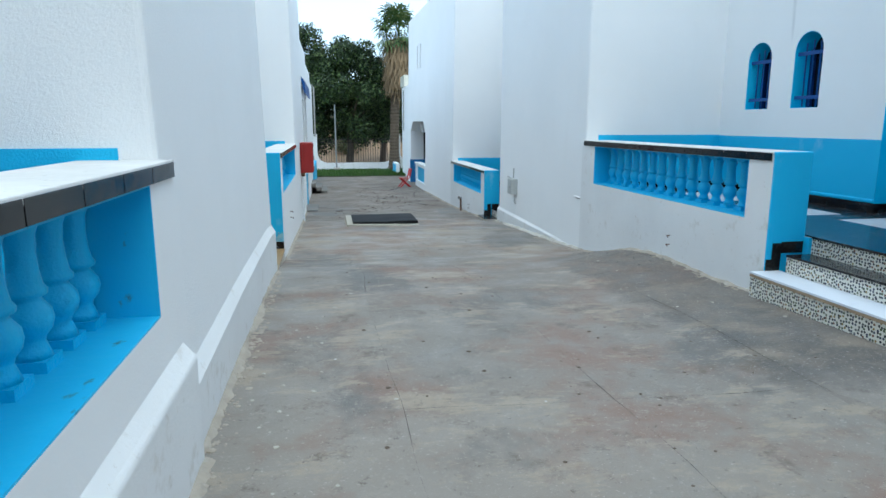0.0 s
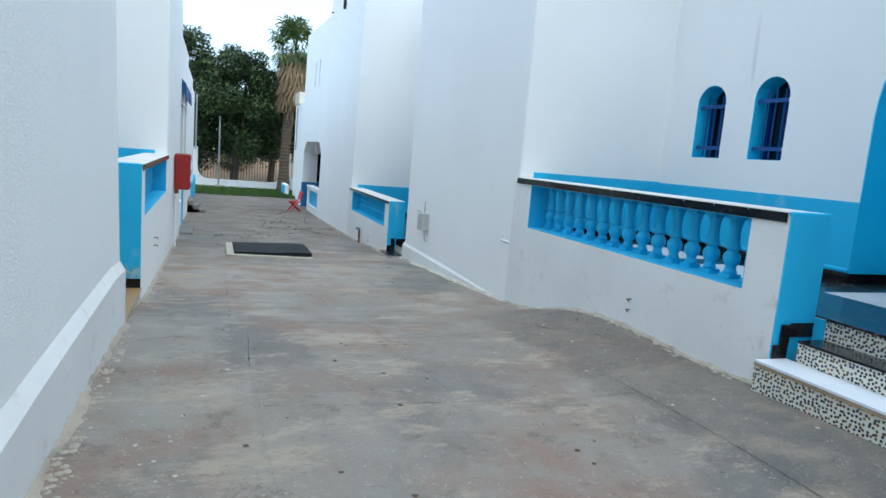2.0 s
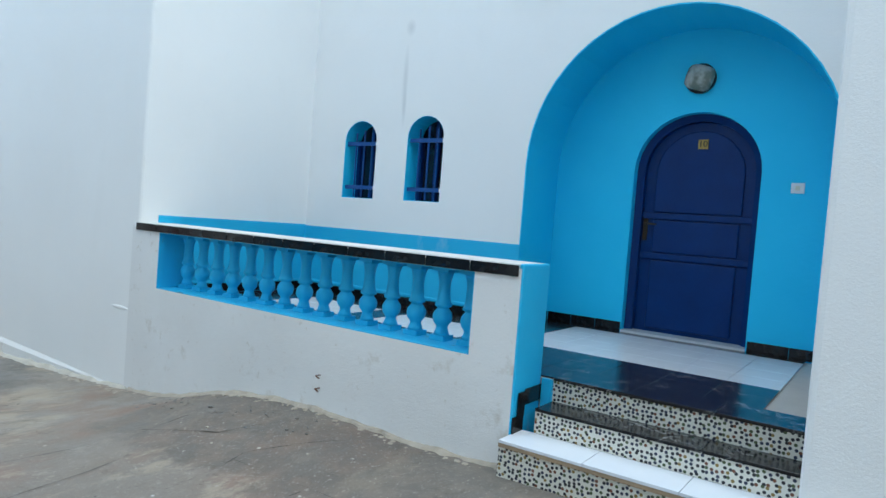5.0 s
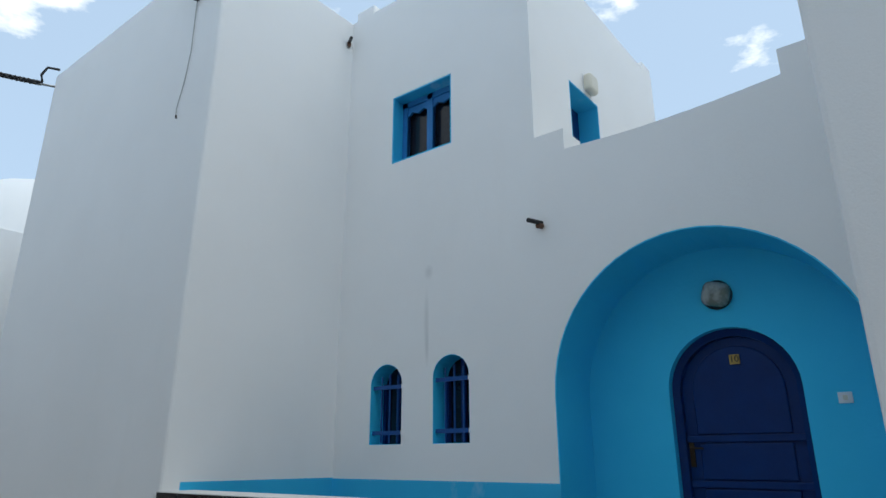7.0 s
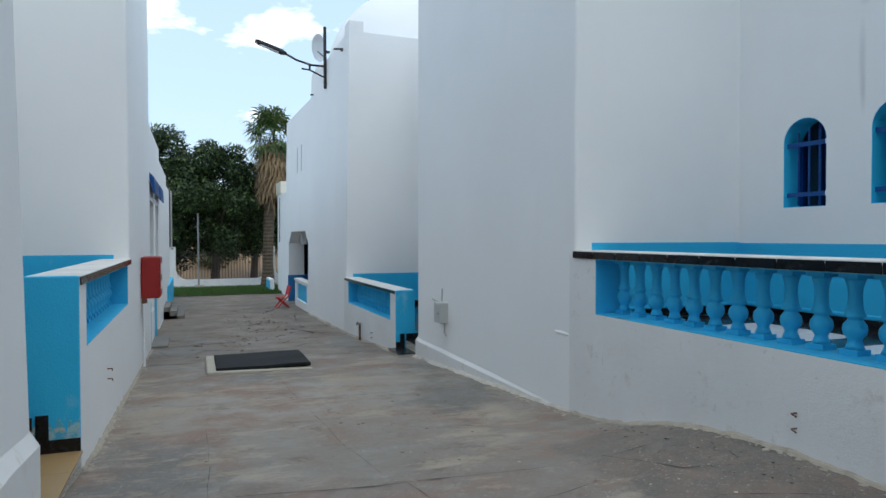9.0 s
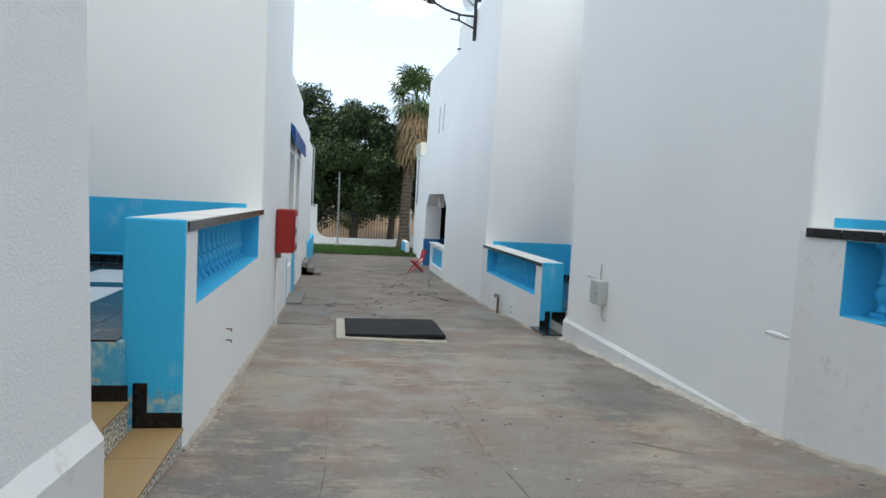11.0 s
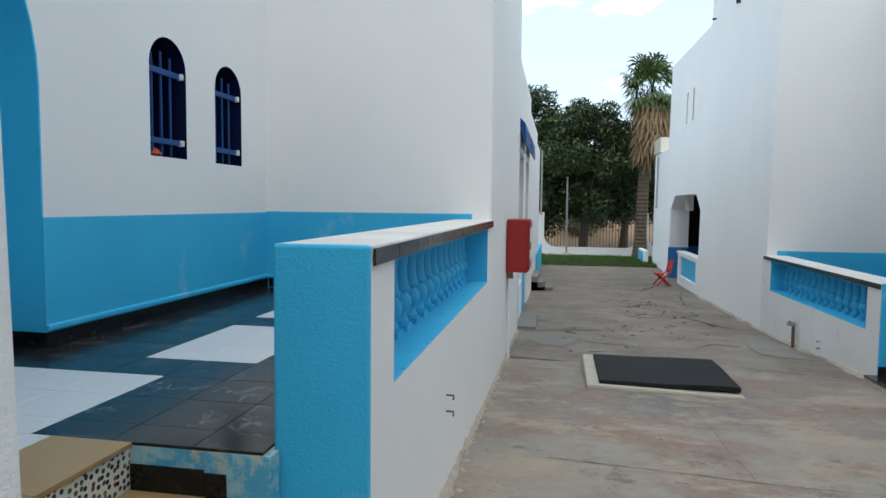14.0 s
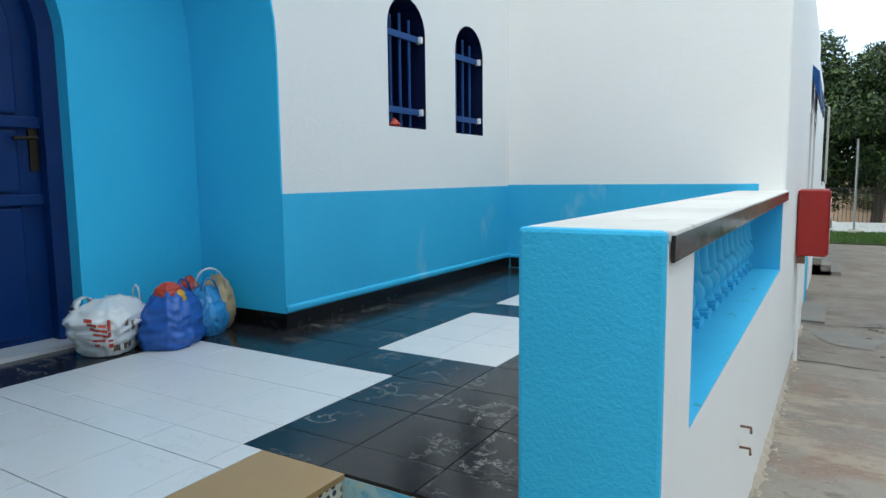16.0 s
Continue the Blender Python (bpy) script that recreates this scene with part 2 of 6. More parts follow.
def concrete():
    k = Nodes("worn_concrete", 0.8)
    c = k.mix(k.mask(k.noise(0.42, 7, 0.65), 0.38, 0.62), (0.211, 0.189, 0.164), (0.257, 0.212, 0.175))
    # slabs cast at different times, each with a tone of its own
    shift = k.n.new("ShaderNodeVectorMath")
    shift.operation = 'ADD'
    shift.inputs[1].default_value = (2.03, 1.2, 0)
    snap = k.n.new("ShaderNodeVectorMath")
    snap.operation = 'SNAP'
    snap.inputs[1].default_value = (2.48, 2.3, 50)
    tone = k.n.new("ShaderNodeTexWhiteNoise")
    k.l.new(k.c, shift.inputs[0])
    k.l.new(shift.outputs[0], snap.inputs[0])
    k.l.new(snap.outputs[0], tone.inputs["Vector"])
    slab = k.ramp(tone.outputs["Value"], [(0.0, (0.180, 0.149, 0.126)), (0.5, (0.236, 0.208, 0.178)), (1.0, (0.275, 0.244, 0.208))])
    c = k.mix(0.6, c, slab)
    c = k.mix(k.mask(k.noise(0.75, 8, 0.70), 0.49, 0.60), c, (0.225, 0.157, 0.126))
    c = k.mix(k.mask(k.noise(0.33, 8, 0.68, (1.0, 0.6, 1)), 0.51, 0.58), c, (0.149, 0.135, 0.121))
    c = k.mix(k.mask(k.noise(1.25, 9, 0.76, (0.7, 1.3, 1)), 0.53, 0.60), c, (0.310, 0.256, 0.198))
    c = k.mix(k.mask(k.noise(2.6, 9, 0.78), 0.56, 0.64), c, (0.149, 0.119, 0.097))
    c = k.mix(k.mask(k.noise(7.5, 9, 0.80), 0.56, 0.66), c, (0.293, 0.253, 0.210))
    # dark zone beside the parapet, ragged at its rim
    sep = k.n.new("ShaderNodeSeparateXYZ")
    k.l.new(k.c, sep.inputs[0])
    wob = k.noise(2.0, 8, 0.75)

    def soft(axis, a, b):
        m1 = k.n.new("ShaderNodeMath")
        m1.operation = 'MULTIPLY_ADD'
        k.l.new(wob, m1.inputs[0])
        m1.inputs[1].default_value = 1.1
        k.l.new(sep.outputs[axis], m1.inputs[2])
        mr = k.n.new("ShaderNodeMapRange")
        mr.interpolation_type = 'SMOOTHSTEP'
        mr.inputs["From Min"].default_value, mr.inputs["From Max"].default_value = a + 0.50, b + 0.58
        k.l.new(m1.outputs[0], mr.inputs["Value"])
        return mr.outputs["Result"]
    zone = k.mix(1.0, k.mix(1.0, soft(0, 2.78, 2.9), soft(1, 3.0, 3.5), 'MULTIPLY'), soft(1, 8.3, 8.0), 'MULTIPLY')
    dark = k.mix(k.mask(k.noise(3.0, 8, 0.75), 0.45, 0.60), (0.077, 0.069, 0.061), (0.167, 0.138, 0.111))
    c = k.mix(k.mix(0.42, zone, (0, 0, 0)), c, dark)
    # the lower lane is an older, browner pour
    low = k.n.new("ShaderNodeMapRange")
    low.inputs["From Min"].default_value, low.inputs["From Max"].default_value = 15.32, 15.42
    k.l.new(sep.outputs[1], low.inputs["Value"])
    older = k.mix(k.mask(k.noise(0.9, 9, 0.75), 0.46, 0.60), (0.150, 0.122, 0.100), (0.205, 0.170, 0.142))
    older = k.mix(k.mask(k.noise(1.9, 9, 0.8), 0.57, 0.63), older, (0.055, 0.047, 0.040))
    c = k.mix(k.mix(0.25, low.outputs["Result"], (0, 0, 0)), c, older)
    c = k.mix(k.mask(k.noise(13, 8, 0.82), 0.59, 0.66), c, (0.108, 0.088, 0.072))
    c = k.mix(k.mask(k.noise(48, 5, 0.75), 0.59, 0.67), c, (0.378, 0.346, 0.302))
    sp = k.voronoi(3.2)
    c = k.mix(k.ramp(sp.outputs["Distance"], [(0.018, (1, 1, 1)), (0.03, (0, 0, 0))]), c, (0.077, 0.065, 0.055))
    sp2 = k.voronoi(2.3)
    c = k.mix(k.ramp(sp2.outputs["Distance"], [(0.012, (1, 1, 1)), (0.028, (0, 0, 0))]), c, (0.62, 0.61, 0.58))
    k.base(c)
    k.rough(k.ramp(k.noise(1.5, 5), [(0.3, (0.495, 0.476, 0.462)), (0.7, (0.9, 0.9, 0.9))]))
    k.bump(k.noise(0.8, 4), 0.3, 0.05)
    k.bump(k.noise(7, 8, 0.75), 0.55, 0.014)
    k.bump(k.noise(45, 6, 0.75), 0.55, 0.007)
    return k.m


def dark_concrete():
    k = Nodes("dark_concrete_patch", 0.8)
    c = k.mix(k.mask(k.noise(0.9, 6, 0.6), 0.35, 0.68), (0.15, 0.147, 0.14), (0.225, 0.21, 0.19))
    c = k.mix(k.mask(k.noise(2.2, 6, 0.65), 0.55, 0.72), c, (0.27, 0.225, 0.175))
    k.base(k.mix(k.mask(k.noise(26, 7, 0.75), 0.60, 0.72), c, (0.12, 0.115, 0.105)))
    k.bump(k.noise(40, 6, 0.7), 0.3, 0.006)
    return k.m


DARKCONCRETE = dark_concrete()
CONCRETE = concrete()
CRACK = simple("crack_dirt", (0.058, 0.050, 0.042), 0.95, 0, 0.4, 8, 0.4, 50)
KERB = simple("pale_mortar", (0.42, 0.39, 0.33), 0.9, 0, 0.25, 6, 0.5, 50)
TANTRIM = simple("tan_mortar_edge", (0.36, 0.26, 0.17), 0.9, 0, 0.45, 5, 0.5, 40)
MORTAR = simple("broken_pale_mortar", (0.50, 0.46, 0.40), 0.95, 0, 0.35, 7, 0.5, 40)
RUBBLE = simple("crumbled_mortar", (0.38, 0.33, 0.27), 0.95, 0, 0.4, 9, 0.5, 40)
# near-black: hatch, streak and holes, and shade painted in the slits and alcove
HATCH_AND_SHADE = simple("dark_hatch_and_shade", (0.012, 0.0125, 0.014), 0.7, 0, 0.35, 3, 0.2, 50)
HATCH_AND_SHADE.node_tree.nodes["Principled BSDF"].inputs["Specular IOR Level"].default_value = 0.2
RED = simple("red_cabinet_paint", (0.30, 0.009, 0.007), 0.5, 0, 0.15, 4, 0.08, 60)
RED_PLASTIC = simple("red_plastic", (0.55, 0.03, 0.03), 0.4, 0, 0.15, 4, 0.05, 60)
STEEL = simple("dull_steel", (0.32, 0.32, 0.31), 0.45, 0.8, 0.2, 12, 0.1, 60)
RUST = simple("rusty_iron", (0.16, 0.085, 0.055), 0.8, 0.2, 0.4, 14, 0.3, 60)
BLACKMETAL = simple("black_metal", (0.022, 0.022, 0.024), 0.5, 0.3, 0.3, 12, 0.1, 60)
GREYBOX = simple("grey_box_paint", (0.46, 0.47, 0.45), 0.55, 0, 0.1, 8, 0.1, 60)
BRASS = simple("old_brass", (0.36, 0.26, 0.09), 0.35, 0.9, 0.25, 20, 0.1, 60)
OLDBRASS = simple("tarnished_brass", (0.05, 0.036, 0.022), 0.4, 0.8, 0.3, 20, 0.1, 60)
CREAM = simple("cream_plastic", (0.70, 0.66, 0.55), 0.4, 0, 0.08, 6, 0.05, 50)
WHITEPLASTIC = simple("white_plastic", (0.78, 0.79, 0.80), 0.4, 0, 0.05, 6, 0.05, 50)
EARTH = simple("dry_earth", (0.30, 0.19, 0.11), 0.95, 0, 0.3, 0.6, 0.4, 4)
SOIL = simple("lawn_soil", (0.05, 0.075, 0.022), 0.95, 0, 0.4, 3, 0.4, 30)
BARK = simple("tree_bark", (0.10, 0.075, 0.055), 0.95, 0, 0.4, 8, 0.8, 25)
PALMBARK = simple("palm_bark", (0.12, 0.088, 0.06), 0.95, 0, 0.4, 10, 0.8, 30)
DEADLEAF = simple("dead_palm_frond", (0.26, 0.175, 0.095), 0.9, 0, 0.4, 3, 0.3, 30)
FADED_PIPE = simple("grey_pipe", (0.38, 0.37, 0.35), 0.6, 0, 0.3, 6, 0.2, 40)
DAMP = simple("damp_stain_mortar", (0.30, 0.285, 0.265), 0.9, 0, 0.35, 4, 0.4, 30)


def leafy(name, a, b, c):
    k = Nodes(name, 0.5)
    k.base(k.ramp(k.island(), [(0.0, a), (0.62, b), (1.0, c)]))
    k.b.inputs["Specular IOR Level"].default_value = 0.3
    return k.m


LEAF = leafy("tree_leaf", (0.008, 0.019, 0.006), (0.020, 0.044, 0.012), (0.105, 0.155, 0.046))
FROND = leafy("palm_leaf", (0.030, 0.070, 0.020), (0.065, 0.115, 0.034), (0.15, 0.17, 0.06))
GRASS = leafy("grass_blade", (0.035, 0.085, 0.015), (0.055, 0.12, 0.022), (0.09, 0.15, 0.035))
SCRUB = leafy("scrub_leaf", (0.05, 0.07, 0.025), (0.10, 0.11, 0.045), (0.16, 0.15, 0.07))
BAG_W = simple("white_carrier_bag", (0.74, 0.74, 0.73), 0.35, 0, 0.08, 6, 0.2, 30)
BAG_B = simple("blue_carrier_bag", (0.018, 0.110, 0.42), 0.3, 0, 0.45, 6, 0.2, 30)
BAG_INK = simple("brown_print", (0.16, 0.10, 0.07), 0.5, 0, 0.2, 9, 0.1, 30)
BAG_SKY = simple("light_blue_carrier_bag", (0.03, 0.26, 0.56), 0.3, 0, 0.35, 6, 0.2, 30)
BAG_RED = simple("red_print", (0.55, 0.06, 0.03), 0.4, 0, 0.2, 9, 0.1, 30)
BAG_YELLOW = simple("yellow_packet", (0.62, 0.34, 0.03), 0.4, 0, 0.2, 9, 0.1, 30)
BAG_TAN = simple("tan_carrier_bag", (0.50, 0.36, 0.20), 0.4, 0, 0.2, 6, 0.2, 30)

# ---------------- builders ----------------


def mesh_of(name, bm, material, smooth=False):
    bmesh.ops.recalc_face_normals(bm, faces=bm.faces)
    me = bpy.data.meshes.new(name)
    bm.to_mesh(me)
    bm.free()
    me.materials.append(material)
    if smooth:
        me.shade_smooth()
    return me


def part(name, bm, material, parent=None, label="", bevel=0.0, smooth=False, segs=2):
    ob = new(name, mesh_of(name, bm, material, smooth))
    if parent is not None:
        ob.parent = parent
        ob.matrix_parent_inverse = parent.matrix_world.inverted()
    if bevel:
        md = ob.modifiers.new("soft_edge", 'BEVEL')
        md.width, md.segments, md.limit_method, md.angle_limit = bevel, segs, 'ANGLE', radians(40)
        if segs > 2:
            md.harden_normals = False
    if label:
        tagged(ob, label)
    return ob


def piece(name, me, parent, m):
    ob = new(name, me)
    ob.parent = parent
    ob.matrix_world = m
    return ob


def thing(name, loc, label, category, group="", kind=""):
    ob = new(name)
    ob.empty_display_size = 0.1
    ob.matrix_world = pose(*loc)
    bpy.context.view_layer.update()
    return tagged(ob, label, category, group, kind)


def box(bm, x0, x1, y0, y1, z0, z1):
    vs = [bm.verts.new((x, y, z)) for x in (x0, x1) for y in (y0, y1) for z in (z0, z1)]
    for f in ((0, 1, 3, 2), (4, 6, 7, 5), (0, 4, 5, 1), (2, 3, 7, 6), (0, 2, 6, 4), (1, 5, 7, 3)):
        bm.faces.new([vs[i] for i in f])
    return vs


def boxm(*a):
    bm = bmesh.new()
    box(bm, *a)
    return bm


def prism(bm, poly, to3, depth):
    """A 2D outline, placed by to3(a, b, d), drawn out from d=0 to d=depth."""
    a = [bm.verts.new(to3(u, v, 0)) for u, v in poly]
    b = [bm.verts.new(to3(u, v, depth)) for u, v in poly]
    n = len(poly)
    bm.faces.new(a)
    bm.faces.new(b[::-1])
    for i in range(n):
        bm.faces.new((a[i], b[i], b[(i + 1) % n], a[(i + 1) % n]))


def pierced(outline, holes, to3, depth):
    """A wall with openings: outline and holes in 2D, drawn out by depth."""
    bm = bmesh.new()
    rings, edges = [], []
    for loop in [outline] + holes:
        ring = [bm.verts.new(to3(u, v, 0)) for u, v in loop]
        rings.append(ring)
        for i in range(len(ring)):
            edges.append(bm.edges.new((ring[i], ring[(i + 1) % len(ring)])))
    bmesh.ops.triangle_fill(bm, use_beauty=True, use_dissolve=False, edges=edges)
    def inside(p, loop):
        odd = False
        for (ua, va), (ub, vb) in zip(loop, loop[1:] + loop[:1]):
            if (va > p[1]) != (vb > p[1]) and p[0] < (ub - ua) * (p[1] - va) / (vb - va) + ua:
                odd = not odd
        return odd
    flat = {v: q for ring, loop in zip(rings, [outline] + holes) for v, q in zip(ring, loop)}
    stray = []
    for f in bm.faces:
        mid = (sum(flat[v][0] for v in f.verts) / len(f.verts), sum(flat[v][1] for v in f.verts) / len(f.verts))
        if any(inside(mid, h) for h in holes):
            stray.append(f)
    bmesh.ops.delete(bm, geom=stray, context='FACES_ONLY')
    faces = list(bm.faces)
    ret = bmesh.ops.extrude_face_region(bm, geom=faces)
    shift = Vector(to3(0, 0, depth)) - Vector(to3(0, 0, 0))
    bmesh.ops.translate(bm, verts=[g for g in ret["geom"] if isinstance(g, bmesh.types.BMVert)], vec=shift)
    return bm


def arch(c, half, z0, spring, rise, n=18):
    pts = [(c - half, z0), (c + half, z0)]
    for i in range(n + 1):
        a = math.pi * i / n
        pts.append((c + half * math.cos(a), spring + rise * math.sin(a)))
    return pts


def lathe(bm, prof, n=14, centre=(0, 0, 0)):
    rings = []
    for r, z in prof:
        rings.append([bm.verts.new((centre[0] + r * math.cos(2 * math.pi * i / n), centre[1] + r * math.sin(2 * math.pi * i / n), centre[2] + z)) for i in range(n)])
    for a, b in zip(rings, rings[1:]):
        for i in range(n):
            bm.faces.new((a[i], a[(i + 1) % n], b[(i + 1) % n], b[i]))
    bm.faces.new(rings[0][::-1])
    bm.faces.new(rings[-1])


def tube(bm, pts, r, n=8, r2=None):
    pts = [Vector(p) for p in pts]
    rings = []
    for i, p in enumerate(pts):
        d = (pts[min(i + 1, len(pts) - 1)] - pts[max(i - 1, 0)]).normalized()
        a = d.orthogonal().normalized() if abs(d.z) > 0.98 else Vector((-d.y, d.x, 0)).normalized()
        b = d.cross(a)
        rr = r if r2 is None else r + (r2 - r) * i / (len(pts) - 1)
        rings.append([bm.verts.new(p + rr * (math.cos(2 * math.pi * k / n) * a + math.sin(2 * math.pi * k / n) * b)) for k in range(n)])
    for u, v in zip(rings, rings[1:]):
        for k in range(n):
            bm.faces.new((u[k], u[(k + 1) % n], v[(k + 1) % n], v[k]))
    bm.faces.new(rings[0][::-1])
    bm.faces.new(rings[-1])


def tubem(pts, r, n=8, r2=None):
    bm = bmesh.new()
    tube(bm, pts, r, n, r2)
    return bm


def smoothstep(a, b, t):
    t = min(1, max(0, (t - a) / (b - a)))
    return t * t * (3 - 2 * t)


PROFILE = [(-400, 0.1), (-10, 0.1), (0, 0.02), (5, -0.06), (7.3, -0.14), (9.3, -0.38), (12, -0.53), (14.5, -0.67), (19, -0.90), (25, -1.03), (33, -1.08), (45, -1.12), (900, -1.2)]


def lane(y):
    for (a, za), (b, zb) in zip(PROFILE, PROFILE[1:]):
        if a <= y <= b:
            return za + (zb - za) * (y - a) / (b - a)
    return 0.0


def ground_z(x, y):
    z = (lane(y - 0.35) + lane(y) + lane(y + 0.35)) / 3
    # worn concrete skirt banked up against the parapet
    z += 0.14 * smoothstep(2.7, 3.7, x) * smoothstep(4.6, 7.2, y) * (1 - smoothstep(7.5, 8.9, y)) if x < 4.2 else 0
    z += 0.085 * smoothstep(2.3, 3.7, x) * smoothstep(2.2, 3.6, y) * (1 - smoothstep(4.8, 6.2, y)) if x < 4.2 else 0
    z += 0.012 * noise.noise(Vector((x * 0.9, y * 0.9, 0)))
    return z


# ---------------- ground ----------------
def ground():
    xs = [-600, -60, -15, -6] + [-4 + 0.35 * i for i in range(27)] + [7, 9, 15, 60, 600]
    ys = [-400, -60, -15] + [-8 + 0.4 * i for i in range(120)] + [42, 46, 60, 200, 900]
    bm = bmesh.new()
    g = [[bm.verts.new((x, y, ground_z(x, y))) for x in xs] for y in ys]
    for r in range(len(ys) - 1):
        for c in range(len(xs) - 1):
            bm.faces.new((g[r][c], g[r][c + 1], g[r + 1][c + 1], g[r + 1][c]))
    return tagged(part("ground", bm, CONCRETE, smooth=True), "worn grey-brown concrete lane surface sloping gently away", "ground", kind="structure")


GROUND = ground()


def crack(points, width, label="dark dirt-filled joint in the concrete", mat=CRACK, lift=0.004, seed=0):
    """A thin wavering joint laid on the lane."""
    rng = random.Random(seed)
    pts = []
    for (xa, ya), (xb, yb) in zip(points, points[1:]):
        n = max(2, int(math.hypot(xb - xa, yb - ya) / 0.10))
        for i in range(n):
            f = i / n
            pts.append((xa + (xb - xa) * f, ya + (yb - ya) * f))
    pts.append(points[-1])
    bm = bmesh.new()
    prev = None
    for i, (x, y) in enumerate(pts):
        j = pts[min(i + 1, len(pts) - 1)]
        h = pts[max(i - 1, 0)]
        d = Vector((j[0] - h[0], j[1] - h[1], 0)).normalized()
        nrm = Vector((-d.y, d.x, 0))
        off = 0.5 * width * noise.noise(Vector((x * 4, y * 4, seed))) + 0.022 * noise.noise(Vector((x * 1.6, y * 1.6, seed)))
        w = width * (0.2 + 0.9 * rng.random() ** 2) * (0.25 + 0.75 * smoothstep(-0.3, 0.25, noise.noise(Vector((x * 1.1, y * 1.1, seed + 5)))))
        p = Vector((x, y, 0)) + nrm * off
        row = []
        for sg in (-0.5, 0.5):
            q = p + nrm * w * sg
            row.append(bm.verts.new((q.x, q.y, ground_z(q.x, q.y) + lift)))
        if prev:
            bm.faces.new((prev[0], prev[1], row[1], row[0]))
        prev = row
    return part("joint", bm, mat, GROUND)


# ---------------- houses ----------------
def cap_paint():
    k = Nodes("scuffed_cap_paint", 0.7)
    c = k.mix(k.mask(k.noise(1.2, 7, 0.7), 0.40, 0.66), (0.70, 0.69, 0.665), (0.56, 0.55, 0.525))
    k.base(k.mix(k.mask(k.noise(11.0, 7, 0.75), 0.60, 0.68), c, (0.40, 0.38, 0.34)))
    k.bump(k.noise(50.0, 5, 0.65), 0.3, 0.005)
    return k.m


CAPPAINT = cap_paint()


def baluster_mesh():
    bm = bmesh.new()
    h = 0.505
    box(bm, -0.055, 0.055, -0.055, 0.055, 0.0, 0.035)
    lathe(bm, [(0.052, 0.035), (0.044, 0.060), (0.036, 0.085), (0.040, 0.100), (0.058, 0.125), (0.064, 0.155), (0.060, 0.185), (0.042, 0.212), (0.036, 0.222),
               (0.054, 0.232), (0.056, 0.246), (0.046, 0.262), (0.040, 0.30), (0.036, 0.36), (0.040, 0.415), (0.052, 0.455), (0.056, 0.470)], 14)
    box(bm, -0.058, 0.058, -0.058, 0.058, 0.470, h)
    return mesh_of("baluster", bm, BLUE, False)


BALUSTER = baluster_mesh()
for poly in BALUSTER.polygons:
    poly.use_smooth = len(poly.vertices) == 4 and abs(poly.normal.z) < 0.97 and 0.035 < poly.center.z < 0.47


def tile_mesh(name, a, b, c, material, gap=0.004):
    bm = boxm(0, a - gap, 0, b - gap, 0, c)
    bmesh.ops.bevel(bm, geom=[e for e in bm.edges], offset=0.001, segments=1, affect='EDGES')
    return mesh_of(name, bm, material)


def skirting(parent, a, b, z, normal, h=0.095):
    """A row of black skirting tiles from a to b (2D), standing out along normal."""
    a, b, nv = Vector(a), Vector(b), Vector(normal)
    length = (b - a).length
    n = max(1, round(length / 0.31))
    w = length / n
    d = (b - a).normalized()
    rot = math.atan2(d.y, d.x)
    flip = d.x * nv.y - d.y * nv.x < 0
    me = tile_mesh("skirting_tile", w, 0.012, h, BLACKTILE)
    for i in range(n):
        p = a + d * (w * i)
        if flip:
            p = p + nv * 0.012
        piece("skirting_tile", me, parent, Matrix.Translation((p.x, p.y, z)) @ Matrix.Rotation(rot, 4, 'Z'))


